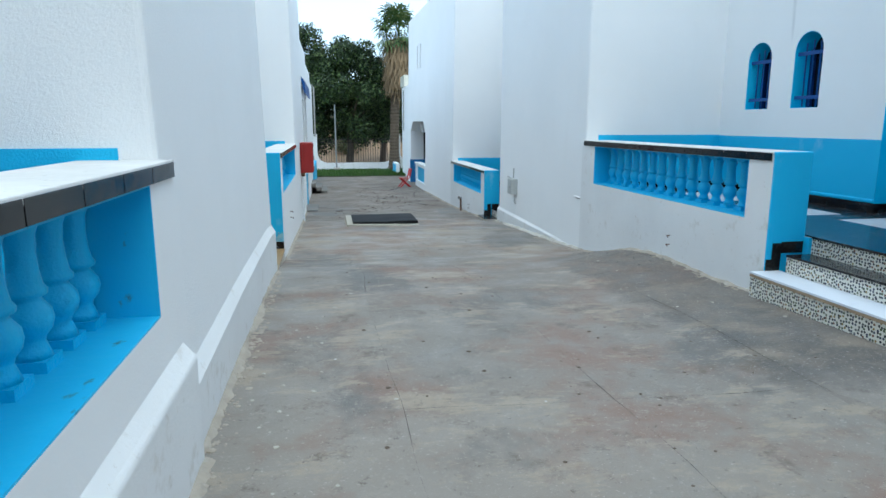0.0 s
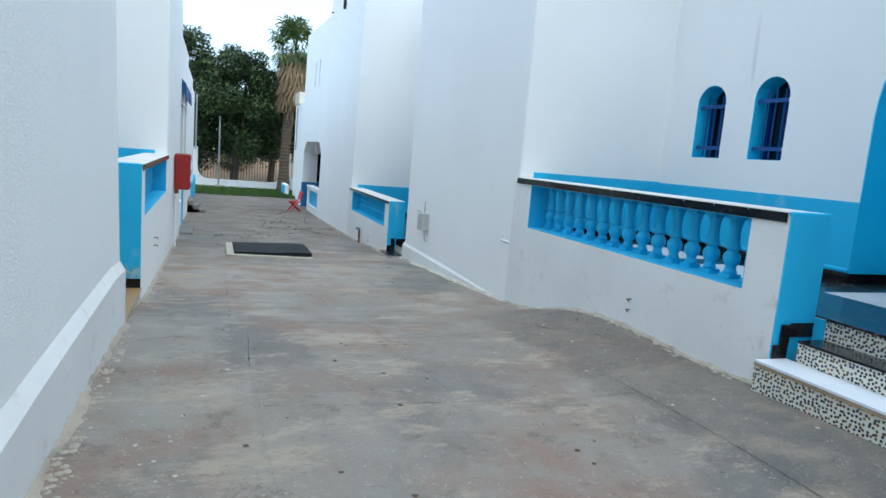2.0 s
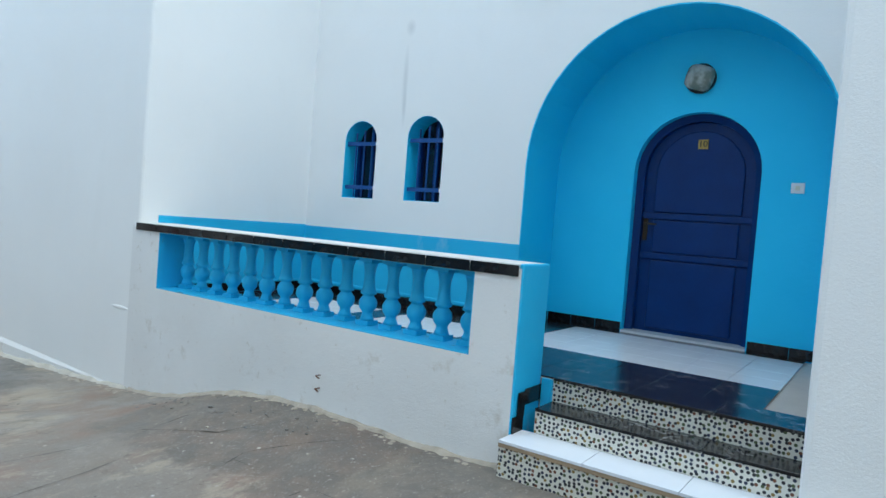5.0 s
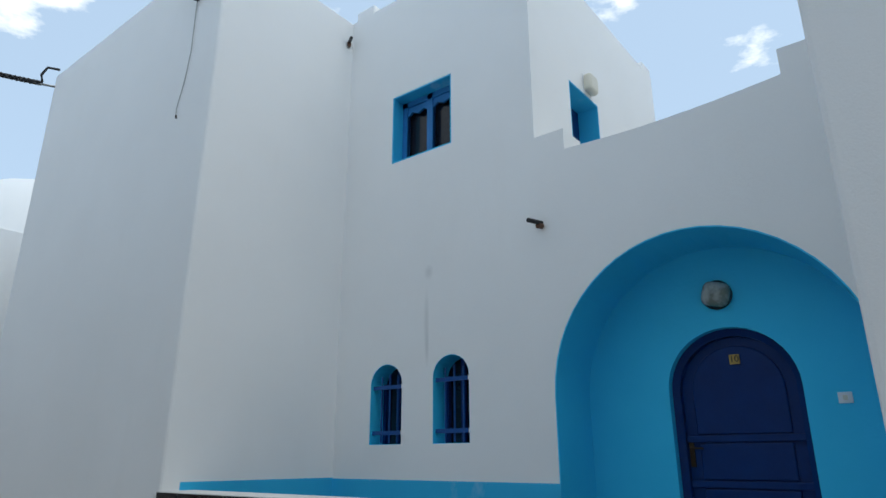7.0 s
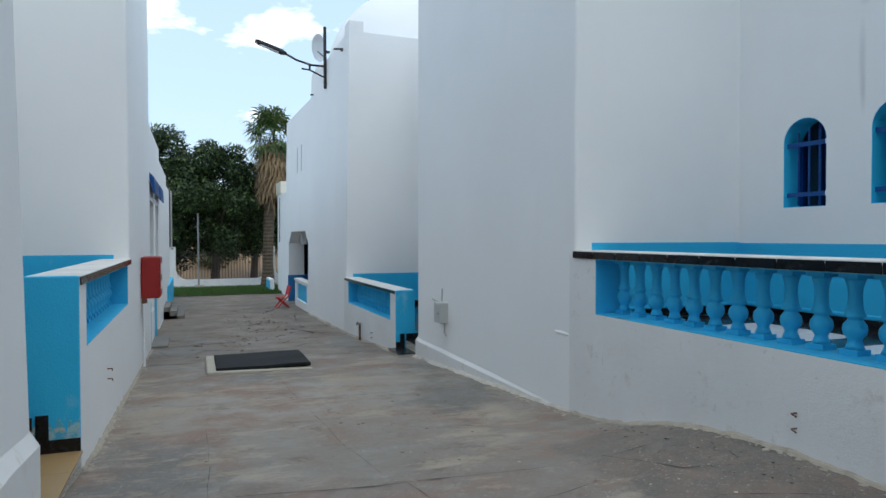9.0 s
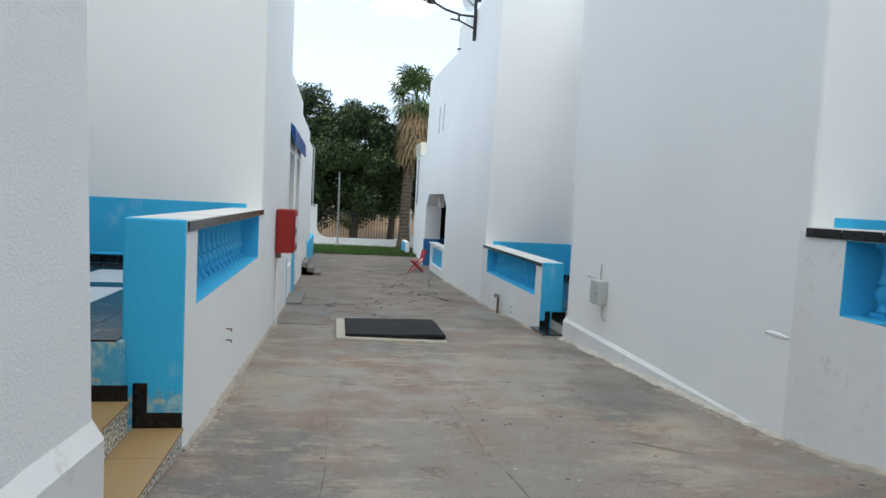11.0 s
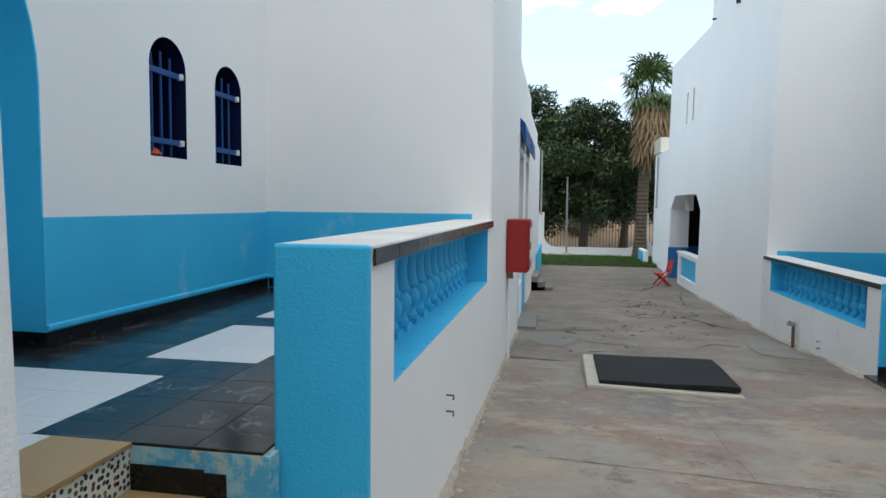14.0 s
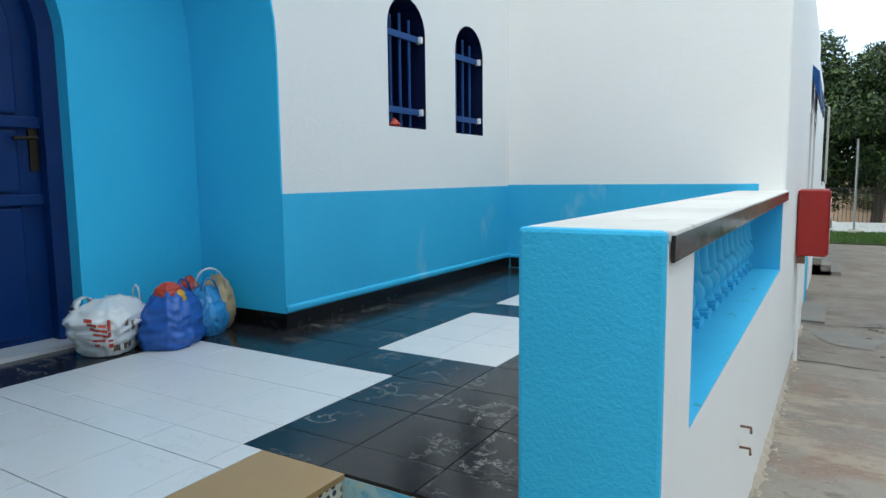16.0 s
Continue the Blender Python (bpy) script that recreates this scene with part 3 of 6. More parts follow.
def house(label, s, xf, p0, y0, y_end, floor, cap, z0, z1, depth, sill, steps, treads, tiles=True, balusters=15, outline=None, top=7.7, block=True, number="", damp=False, extra_holes=(), plinth=True, windows=True, dw=0.0):
    def X(u):
        return xf + s * u

    def face_y(u0):            # plane x = const, 2D is (y, z), drawn out into the house
        return lambda a, b, d: (X(u0 + d), a, b)

    def face_x(y):             # plane y = const, 2D is (u, z), drawn out towards -y
        return lambda a, b, d: (X(a), y - d, b)

    p1 = p0 + 4.21
    gz = lane(p0)
    H = thing("house", (X(1.0), p0, gz), label, "house")
    # tower block with a slight batter
    if block:
        bm = bmesh.new()
        vs = box(bm, X(0), X(7.5), p1, y_end, lane(y_end) - 0.6, top)
        for v in bm.verts:
            if abs(v.co.x - X(0)) < 0.01:
                v.co.x += s * (0.024 if p0 < 0 else 0.003) * max(0, v.co.z)
        bmesh.ops.subdivide_edges(bm, edges=[e for e in bm.edges], cuts=5, use_grid_fill=True)
        part("wall", bm, STIPPLED if p0 < 0 else WHITE, H, "tall white plastered tower wall", 0.035, segs=3)
        for ya, yb in ((p1 + 0.02, p1 + 0.36), (y_end - 0.36, y_end)):
            part("merlon", boxm(X(0.2), X(0.55), ya, yb, top - 0.02, top + 0.17), WHITE, H, "", 0.02)
    if block and plinth:
        # plinth whose top follows the lane
        bm = bmesh.new()
        ya = p1 + (0.25 if s > 0 else 0.0)
        ys = [ya + (y_end + (0.05 if s > 0 else 0.004) - ya) * i / 8 for i in range(9)]
        prof = []
        for i, y in enumerate(ys):
            g = lane(y)
            hgt = 0.36 + 0.17 * i / 8 if s < 0 else 0.04 + 0.30 * i / 8
            out = -0.020 if s < 0 else -0.006 - 0.024 * smoothstep(0, 4, i)
            prof.append([bm.verts.new((X(out), y, g - 0.3)), bm.verts.new((X(out), y, g + hgt - 0.05)), bm.verts.new((X(0.055), y, g + hgt + (0.08 if s < 0 else 0.07))), bm.verts.new((X(0.06), y, g - 0.3))])
        for a, b in zip(prof, prof[1:]):
            for i in range(4):
                bm.faces.new((a[i], a[(i + 1) % 4], b[(i + 1) % 4], b[i]))
        bm.faces.new(prof[0])
        bm.faces.new(prof[-1][::-1])
        part("plinth", bm, PLINTH, H, "scuffed white plinth along the wall foot", 0.022 if s < 0 else 0.018, segs=3)
    if block and plinth and s < 0:
        bm = bmesh.new()
        prism(bm, [(-0.055, -0.3), (-0.055, 0.49), (-0.035, 0.51), (0.02, 0.58), (0.05, 0.58), (0.05, -0.3)], lambda u, v, d: (X(u), p0 + 0.03 + d, v), p1 - p0 - 0.03)
        part("plinth", bm, PLINTH, H, "scuffed white plinth under the parapet", 0.025, segs=3)
    # porch back wall with arch, windows
    ac, ah, spring, rise = p0 - 0.15, 1.33, floor + 1.58, 1.37
    ol = outline or [(p1 + 0.3, floor - 0.5), (p1 + 0.3, top), (p0 - 1.95, top), (p0 - 1.95, floor - 0.5)]
    wins = [(p0 + 2.44 + dw, 0.245, 0.93), (p0 + 3.38 + dw, 0.245, 0.90)] if windows else []
    holes = [arch(ac, ah + 0.012, floor - 0.3, spring, rise + 0.012, 26)]
    for c, hw, hh in wins:
        holes.append(arch(c, hw, sill, sill + hh - hw * 0.95, hw * 0.95, 12))
    part("wall", pierced(ol, holes + [e for e in extra_holes], face_y(depth), 0.4), WHITE, H, "white porch wall with arched openings")
    # arched niche
    ring_o, ring_i = arch(ac, ah + 0.05, floor - 0.29, spring, rise + 0.05, 26), arch(ac, ah, floor - 0.29, spring, rise, 26)
    bm = bmesh.new()
    rows = [[bm.verts.new((X(depth + d), a, b)) for a, b in ring] for ring, d in ((ring_i, 0.002), (ring_i, 0.74), (ring_o, 0.74), (ring_o, 0.002))]
    n = len(ring_i)
    for r in range(4):
        for i in range(1, n):
            bm.faces.new((rows[r][i], rows[r][(i + 1) % n], rows[(r + 1) % 4][(i + 1) % n], rows[(r + 1) % 4][i]))
    part("niche_lining", bm, NICHE, H, "light blue painted arched niche")
    dc, dh, dtop = p0 - (0.22 if s > 0 else 0.165), 0.575, floor + 2.17
    dspring = dtop - dh * 0.97
    back = [(ac - ah - 0.1, floor - 0.3), (ac + ah + 0.1, floor - 0.3), (ac + ah + 0.1, spring + rise + 0.2), (ac - ah - 0.1, spring + rise + 0.2)]
    part("niche_wall", pierced(back, [arch(dc, dh, floor + 0.005, dspring, dh * 0.97, 20)], face_y(depth + 0.72), 0.25), NICHE, H, "light blue painted wall round the door")
    # door
    D = part("door", boxm(X(depth + 0.92), X(depth + 0.97), dc - dh, dc + dh, floor, dtop), NAVY, H, "closed navy blue arched wooden door")
    bm = bmesh.new()
    fr_o, fr_i = arch(dc, dh + 0.004, floor + 0.01, dspring, dh * 0.97 + 0.004, 20), arch(dc, dh - 0.065, floor + 0.01, dspring, dh * 0.97 - 0.065, 20)
    rows = [[bm.verts.new((X(depth + d), a, b)) for a, b in ring] for ring, d in ((fr_i, 0.85), (fr_i, 0.93), (fr_o, 0.93), (fr_o, 0.81))]
    for r in range(4):
        for i in range(1, n - 6):
            bm.faces.new((rows[r][i], rows[r][(i + 1) % len(fr_i)], rows[(r + 1) % 4][(i + 1) % len(fr_i)], rows[(r + 1) % 4][i]))
    part("door_frame", bm, NAVY, D)
    # raised rails and panels of the leaf
    lw = dh - 0.065
    panels = [(floor + 0.06, floor + 0.74), (floor + 0.82, floor + 1.14)]
    for za, zb in panels:
        part("panel", boxm(X(depth + 0.895), X(depth + 0.93), dc - lw + 0.11, dc + lw - 0.11, za, zb), NAVY, D, "", 0.012)
    bm = bmesh.new()
    prism(bm, arch(dc, lw - 0.10, floor + 1.22, dspring, lw - 0.10, 16), face_y(depth + 0.895), 0.035)
    part("panel", bm, NAVY, D, "", 0.012)
    for zb in (floor + 0.78, floor + 1.18):
        part("rail", boxm(X(depth + 0.885), X(depth + 0.93), dc - lw, dc + lw, zb - 0.03, zb + 0.03), NAVY, D, "", 0.008)
    hy = dc + lw - 0.03
    bm = bmesh.new()
    box(bm, X(depth + 0.905), X(depth + 0.925), hy - 0.022, hy + 0.022, floor + 0.93, floor + 1.17)
    tube(bm, [(X(depth + 0.915), hy, floor + 1.10), (X(depth + 0.865), hy, floor + 1.10), (X(depth + 0.862), hy - 0.12, floor + 1.095)], 0.010)
    part("handle", bm, OLDBRASS, D, "old dark brass lever handle on a long plate")
    if number:
        bm = boxm(X(depth + 0.876), X(depth + 0.890), dc - 0.06, dc + 0.03, floor + 1.845, floor + 1.935)
        plate = part("number_plate", bm, BRASS, D, "small brass door number plate")
        fc = bpy.data.curves.new("number", 'FONT')
        fc.body, fc.size, fc.align_x, fc.align_y, fc.extrude = number, 0.085, 'CENTER', 'CENTER', 0.003
        tmp = bpy.data.objects.new("number", fc)
        scene.collection.objects.link(tmp)
        me = bpy.data.meshes.new_from_object(tmp.evaluated_get(bpy.context.evaluated_depsgraph_get()))
        bpy.data.objects.remove(tmp)
        me.materials.clear()
        me.materials.append(BLACKMETAL)
        num = new("number", me)
        num.parent = D
        num.matrix_world = pose(X(depth + 0.871), dc - 0.015, floor + 1.89, 90, 0, -90 * s)
    part("threshold", boxm(X(depth + 0.70), X(depth + 0.98), dc - dh, dc + dh, floor - 0.05, floor + 0.022), MARBLE_W, H)
    # small arched windows with bars
    for c, hw, hh in wins:
        bm = bmesh.new()
        prism(bm, arch(c, hw + 0.03, sill - 0.03, sill + hh - hw * 0.95, hw * 0.95 + 0.03, 12), face_y(depth + 0.27), 0.06)
        W = part("window", bm, DARKSASH if s < 0 else DARKGLASS, H, "dark arched window behind navy bars")
        ro, ri = arch(c, hw + 0.02, sill - 0.02, sill + hh - hw * 0.95, hw * 0.95 + 0.02, 12), arch(c, hw - 0.004, sill + 0.004, sill + hh - hw * 0.95, hw * 0.95 - 0.004, 12)
        bm = bmesh.new()
        rows = [[bm.verts.new((X(depth + d), a, b)) for a, b in ring] for ring, d in ((ri, 0.003), (ri, 0.27), (ro, 0.27), (ro, 0.003))]
        for r in range(4):
            for i in range(len(ri)):
                bm.faces.new((rows[r][i], rows[r][(i + 1) % len(ri)], rows[(r + 1) % 4][(i + 1) % len(ri)], rows[(r + 1) % 4][i]))
        part("reveal", bm, DARKSASH if s < 0 else NICHE, W)
        bm = bmesh.new()
        prism(bm, [(c - hw, sill + 0.01), (c - hw + 0.05, sill + 0.01), (c - hw + 0.05, sill + hh - 0.2), (c - hw, sill + hh - 0.2)], face_y(depth + 0.22), 0.05)
        prism(bm, [(c - 0.02, sill + 0.01), (c + 0.02, sill + 0.01), (c + 0.02, sill + hh - 0.02), (c - 0.02, sill + hh - 0.02)], face_y(depth + 0.22), 0.05)
        prism(bm, [(c + hw - 0.05, sill + 0.01), (c + hw, sill + 0.01), (c + hw, sill + hh - 0.2), (c + hw - 0.05, sill + hh - 0.2)], face_y(depth + 0.22), 0.05)
        part("sash", bm, DARKSASH if s < 0 else NAVY, W)
        for k in range(3):
            yy = c - hw + 2 * hw * (k + 1) / 4
            zt = sill + hh - hw * 0.95 + hw * 0.9 * math.sqrt(max(0, 1 - ((yy - c) / hw) ** 2))
            part("bar", tubem([(X(depth + 0.07), yy, sill + 0.02), (X(depth + 0.07), yy, zt - 0.09)], 0.011, 6), NAVY_BAR, W)
        for zz in (sill + 0.13, sill + hh - 0.26):
            part("cross_bar", boxm(X(depth + 0.045), X(depth + 0.065), c - hw - 0.002, c + hw + 0.002, zz - 0.022, zz + 0.022), NAVY_BAR, W)
            part("bar_end", boxm(X(depth + 0.02), X(depth + 0.066), c - s * (hw + 0.004), c - s * (hw - 0.03), zz - 0.026, zz + 0.024), WHITE, W, "white paint smear on the bar end", 0.005)
    # dado
    dz = floor + 0.79
    bm = boxm(X(depth - 0.006), X(depth + 0.1), ac + ah + 0.001, p1 + 0.1, floor - 0.1, dz)
    part("dado", bm, BLUE, H, "light blue painted dado")
    bm = boxm(X(0.20), X(depth), p1 - 0.008, p1 + 0.1, floor - 0.1, dz + 0.01)
    part("dado", bm, BLUE, H)
    part("dado_lip", boxm(X(depth - 0.020), X(depth + 0.02), ac + ah + 0.002, p1, floor + 0.094, floor + 0.140), BLUE, H, "", 0.013)
    part("dado_lip", boxm(X(0.37), X(depth), p1 - 0.026, p1 + 0.02, floor + 0.094, floor + 0.125), BLUE, H, "", 0.010)
    # parapet
    TP = 0.36
    cz = cap - 0.03
    o0, o1 = p0 + 0.33, p1 - (0.36 if p0 > 0 else 0.33)
    par = part("parapet", pierced([(p0, gz - 0.7), (p1 + 0.1, gz - 0.7), (p1 + 0.1, cz), (p0, cz)], [[(o0, z0), (o1, z0), (o1, z1), (o0, z1)]], face_y(0.0), TP), PLINTH if s > 0 else WHITE, H, "low white parapet wall with a baluster opening")
    lin = [(o0, z0), (o1, z0), (o1, z1), (o0, z1)]
    bm = bmesh.new()
    t = 0.008
    box(bm, X(0.001), X(TP + 0.004), o0 - 0.01, o1 + 0.01, z0 - 0.02, z0 + t)
    box(bm, X(0.001), X(TP + 0.004), o0 - 0.02, o0 + t, z0, z1)
    box(bm, X(0.001), X(TP + 0.004), o1 - t, o1 + 0.02, z0, z1)
    box(bm, X(0.001), X(TP + 0.004), o0, o1, z1 - t, z1 + 0.01)
    part("opening_lining", bm, LINING, par, "light blue painted reveal")
    bm = bmesh.new()
    box(bm, X(-0.001), X(TP + 0.01), p0 - 0.012, p0 + 0.02, gz - 0.4, cap + 0.001)
    for v in bm.verts:
        if abs(v.co.x - X(-0.001)) < 0.002 and v.co.y > p0:
            v.co.x = X(0.004)
    part("post_face", bm, BLUE, par, "rough light blue painted end of the parapet", 0.012)
    if damp:
        bm = bmesh.new()
        rim = [(0.006 + 0.35 * (24 - i) / 24, gz + 0.40 + 0.13 * noise.noise(Vector((i * 0.31, 2.0, 0))) + 0.07 * noise.noise(Vector((i * 1.3, 7.0, 0)))) for i in range(25)]
        prism(bm, [(0.006, gz + 0.05), (0.356, gz + 0.05)] + rim, face_x(p0 - 0.0115), 0.003)
        part("peeling_foot", bm, WORN, par, "peeling blue paint at the post foot")
    for zz0, zz1, u0 in ((floor, z0, TP), (z1, cap - 0.004, TP)):
        part("dado", boxm(X(TP - 0.02), X(TP + 0.006), p0, p1, zz0 - 0.05, zz1), BLUE, par)
    step_h = (z1 - z0 - 2 * t) / 0.505
    for i in range(balusters):
        y = o0 + (o1 - o0) * (i + 0.68) / (balusters + 0.2)
        piece("baluster", BALUSTER, par, Matrix.Translation((X(TP * 0.68), y, z0 + t)) @ Matrix.Diagonal((1.1, 1.1, step_h, 1)))
    # cap
    bm = boxm(X(-0.012), X(TP + 0.004), p0 + 0.021, p1 + 0.03, cz, cap)
    capo = part("cap", bm, CAPPAINT, par, "scuffed white painted parapet cap", 0.006)
    L = 0.352
    me = tile_mesh("edge_tile", L, 0.016, cap - z1 - 0.012, BLACKTILE, 0.007)
    nt = int((p1 + 0.03 - p0) / L)
    wt = (p1 + 0.03 - p0 - 0.02) / nt
    for i in range(nt):
        ob = piece("edge_tile", me, capo, Matrix.Translation((X(-0.014) if s > 0 else X(-0.014) , p0 + 0.01 + (i + 1) * wt, z1 + 0.002)) @ Matrix.Rotation(radians(-90 if s > 0 else 90), 4, 'Z') if s > 0 else Matrix.Translation((X(-0.014), p0 + 0.01 + i * wt, z1 + 0.002)) @ Matrix.Rotation(radians(90), 4, 'Z'))
        ob.matrix_world = ob.matrix_world @ Matrix.Diagonal((wt / L, 1, 1, 1))
    # little iron hook pair on the parapet
    for zz in (floor - 0.27, floor - 0.37):
        part("hook", tubem([(X(0.0), p0 + 1.62, zz), (X(-0.045), p0 + 1.62, zz), (X(-0.05), p0 + 1.58, zz - 0.012)], 0.006, 6), RUST, par)
    # floor slab, steps
    un = steps[-1][0]
    bm = bmesh.new()
    box(bm, X(TP + 0.004), X(depth + 0.9), p0 - 0.098, p1 + 0.05, gz - 0.6, floor - 0.012)
    box(bm, X(un + 0.01), X(depth + 0.9), y0 - 0.3, p0 - 0.099, gz - 0.6, floor - 0.0135)
    F = part("porch_floor", bm, GROUT, H, "raised porch floor laid in black and white marble tiles")
    if tiles:
        T = 0.34
        mw, mb = tile_mesh("floor_tile", T, T, 0.012, MARBLE_W, 0.004), tile_mesh("floor_tile", T, T, 0.012, MARBLE_B, 0.004)
        u_first = 1.02 if s > 0 else 0.985
        us = [u_first + T * k for k in range(-2, 7)]
        for j in range(-6, 10):
            ya = p0 + 0.76 + T * j
            yb = ya + T
            for u in us:
                ua, ub = u, u + T
                uc, jj = (ua - u_first) / T, j
                white = (round(uc) in (0, 1) and jj in (1, 2, 3)) or (round(uc) in (0, 1) and jj in (5, 6, 7)) or (jj < 0 and 0.9 < uc < 4.1)
                edge = p0 - 0.10
                by_step = s < 0 and yb < edge + 0.2 and -0.1 < uc < 1
                for a0, a1, lo in ((max(ya, y0), min(yb, edge), un + 0.333), (max(ya, edge), min(yb, p1), TP + 0.01)):
                    c0, c1 = max(ua, lo), min(ub, depth - 0.012 if a0 >= ac + ah - 0.05 else depth + 0.715)
                    if c1 - c0 < 0.02 or a1 - a0 < 0.02:
                        continue
                    piece("floor_tile", mw if white or (by_step and a1 <= edge) else mb, F, Matrix.Translation((min(X(c0), X(c1)) + 0.002, a0 + 0.002, floor - 0.012)) @ Matrix.Diagonal(((c1 - c0) / T, (a1 - a0) / T, 1, 1)))
    else:
        part("floor_tile", boxm(X(TP), X(depth), y0, p1, floor - 0.012, floor), MARBLE_B, F)
    skirting(H, (X(depth - 0.006), ac + ah - 0.003), (X(depth - 0.006), p1 - 0.02), floor, (-s, 0))
    skirting(H, (X(TP + 0.02), p1 - 0.008), (X(depth - 0.02), p1 - 0.008), floor, (0, -1))
    skirting(H, (X(depth - 0.019), ac + ah - 0.004), (X(depth + 0.715), ac + ah - 0.004), floor, (0, -1))
    skirting(H, (X(depth + 0.718), dc + dh + 0.01), (X(depth + 0.718), ac + ah - 0.02), floor, (-s, 0))
    skirting(H, (X(depth + 0.718), max(y0 + 0.01, ac - ah)), (X(depth + 0.718), dc - dh - 0.01), floor, (-s, 0))
    # steps: (u of nosing, z of tread)
    ysouth, ynorth = y0 - 0.02, p0 - 0.10
    for k, (u, z) in enumerate(steps):
        zlow = steps[k - 1][1] if k else lane(p0 - 0.7) - 0.25
        unext = steps[k + 1][0] if k + 1 < len(steps) else u + 0.33
        yn = ynorth if k else p0 - 0.012
        st = part("step", boxm(X(u + 0.012), X(unext + 0.05), ysouth, yn, zlow - 0.25, z - 0.02), GROUT, H, "entrance step with a patterned tile riser")
        part("riser", boxm(X(u), X(u + 0.012), ysouth, yn, zlow + 0.0005, z - 0.018), MOSAIC, st, "small-patterned mosaic riser tile")
        nt = max(1, round((yn - ysouth) / 0.5))
        wt = (yn - ysouth) / nt
        lo, hi = sorted((X(u - 0.014), X(unext)))
        me = tile_mesh("tread_tile", hi - lo, wt, 0.018 + (0.0015 if k + 1 == len(steps) else 0), treads[k], 0.004)
        for i in range(nt):
            piece("tread_tile", me, st, Matrix.Translation((lo + 0.002, ysouth + wt * i + 0.002, z - 0.018)))
        if k == 0 and s > 0:
            part("trim", boxm(X(u - 0.010), X(u + 0.005), ysouth, yn, z - 0.042, z - 0.0185), TANTRIM, st, "worn tan mortar edge under the tread")
    # side cheek under the porch floor, beside the steps
    ck = part("cheek", boxm(X(TP - 0.02), X(un + 0.36), p0 - 0.10, p0 - 0.03, gz - 0.5, floor - 0.013), WORN if damp else BLUE, H, "peeling blue painted cheek beside the steps")
    for k, (u, z) in enumerate(steps[:-1]):
        ua, ub = max(u, 0.0), steps[k + 1][0]
        yy = p0 - 0.012 if ub <= TP + 0.02 else p0 - 0.10
        skirting(ck, (X(ua), yy), (X(min(ub, 3)), yy), z, (0, -1), 0.10)
        if k + 2 < len(steps):
            skirting(ck, (X(ub - 0.09), yy - 0.003), (X(ub), yy - 0.003), z + 0.09, (0, -1), steps[k + 1][1] - z)
    return H


R_OUT = [(9.66, 0.0), (9.66, 7.72), (6.43, 7.72), (6.43, 4.88), (6.08, 4.88), (6.08, 4.64)]
R_OUT += [(6.08 - 2.08 * i / 8, 4.64 + 0.06 * (i / 8) ** 2 - 0.03 * math.sin(math.pi * i / 8)) for i in range(1, 9)]
R_OUT += [(4.0, 4.95), (2.9, 4.95), (2.9, 0.0)]
house_r = house("white plastered villa with light blue porch and navy arched door", 1, 3.90, 5.15, 3.60, 14.30, 0.55, 1.275, 0.665, 1.195, 2.16, 1.71,
      [(-0.13, 0.24), (0.14, 0.395), (0.37, 0.55)], [WHITE_TREAD, MARBLE_B, MARBLE_B], outline=R_OUT, top=7.72, number="10",
      extra_holes=[[(7.56, 5.18), (8.53, 5.18), (8.53, 6.15), (7.56, 6.15)]])
house_l = house("white plastered villa with light blue porch and tan steps", -1, -0.51, 9.28, 7.82, 18.0, 0.38, 1.125, 0.54, 1.05, 2.39, 1.62,
      [(0.0, -0.20), (0.30, 0.0), (0.60, 0.20), (0.90, 0.38)], [TAN, TAN, TAN, TAN], damp=True, top=7.6, balusters=15, plinth=False, dw=0.05)
house_l0 = house("white plastered villa with light blue porch parapet", -1, -0.51, -1.15, -3.2, 7.81, 0.61, 1.36, 0.765, 1.285, 2.39, 1.85,
      [(0.0, 0.15), (0.30, 0.30), (0.60, 0.46), (0.90, 0.61)], [TAN, TAN, TAN, TAN], tiles=False, top=7.9, balusters=17)
house_r2 = house("white plastered villa with light blue porch and black steps", 1, 3.72, 15.02, 14.38, 30.4, -0.28, 0.44, -0.14, 0.37, 2.0, 0.9,
      [(-0.13, -0.60), (0.17, -0.44), (0.40, -0.28)], [MARBLE_B, MARBLE_B, MARBLE_B], tiles=False, block=False, top=6.4, windows=False)


# upper room and terrace of the near villa
bm = bmesh.new()
box(bm, 6.40, 10.2, 6.80, 9.6, 4.0, 7.72)
part("wall", bm, WHITE, house_r)
side = pierced([(6.46, 3.9), (10.2, 3.9), (10.2, 7.72), (6.46, 7.72)], [[(7.02, 4.2), (7.86, 4.2), (7.86, 6.10), (7.02, 6.10)]], lambda a, b, d: (a, 6.43 + d, b), 0.37)
part("wall", side, WHITE, house_r, "white plastered upper room wall")
for x0, x1, y0, y1 in ((6.06, 6.42, 6.43, 6.79), (9.84, 10.2, 6.43, 6.79), (6.06, 6.42, 8.95, 9.3)):
    part("merlon", boxm(x0, x1, y0, y1, 7.70, 7.87), WHITE, house_r, "", 0.02)
part("terrace", boxm(6.4, 10.2, 3.0, 6.45, 3.85, 4.0), PLINTH, house_r, "flat roof terrace slab")
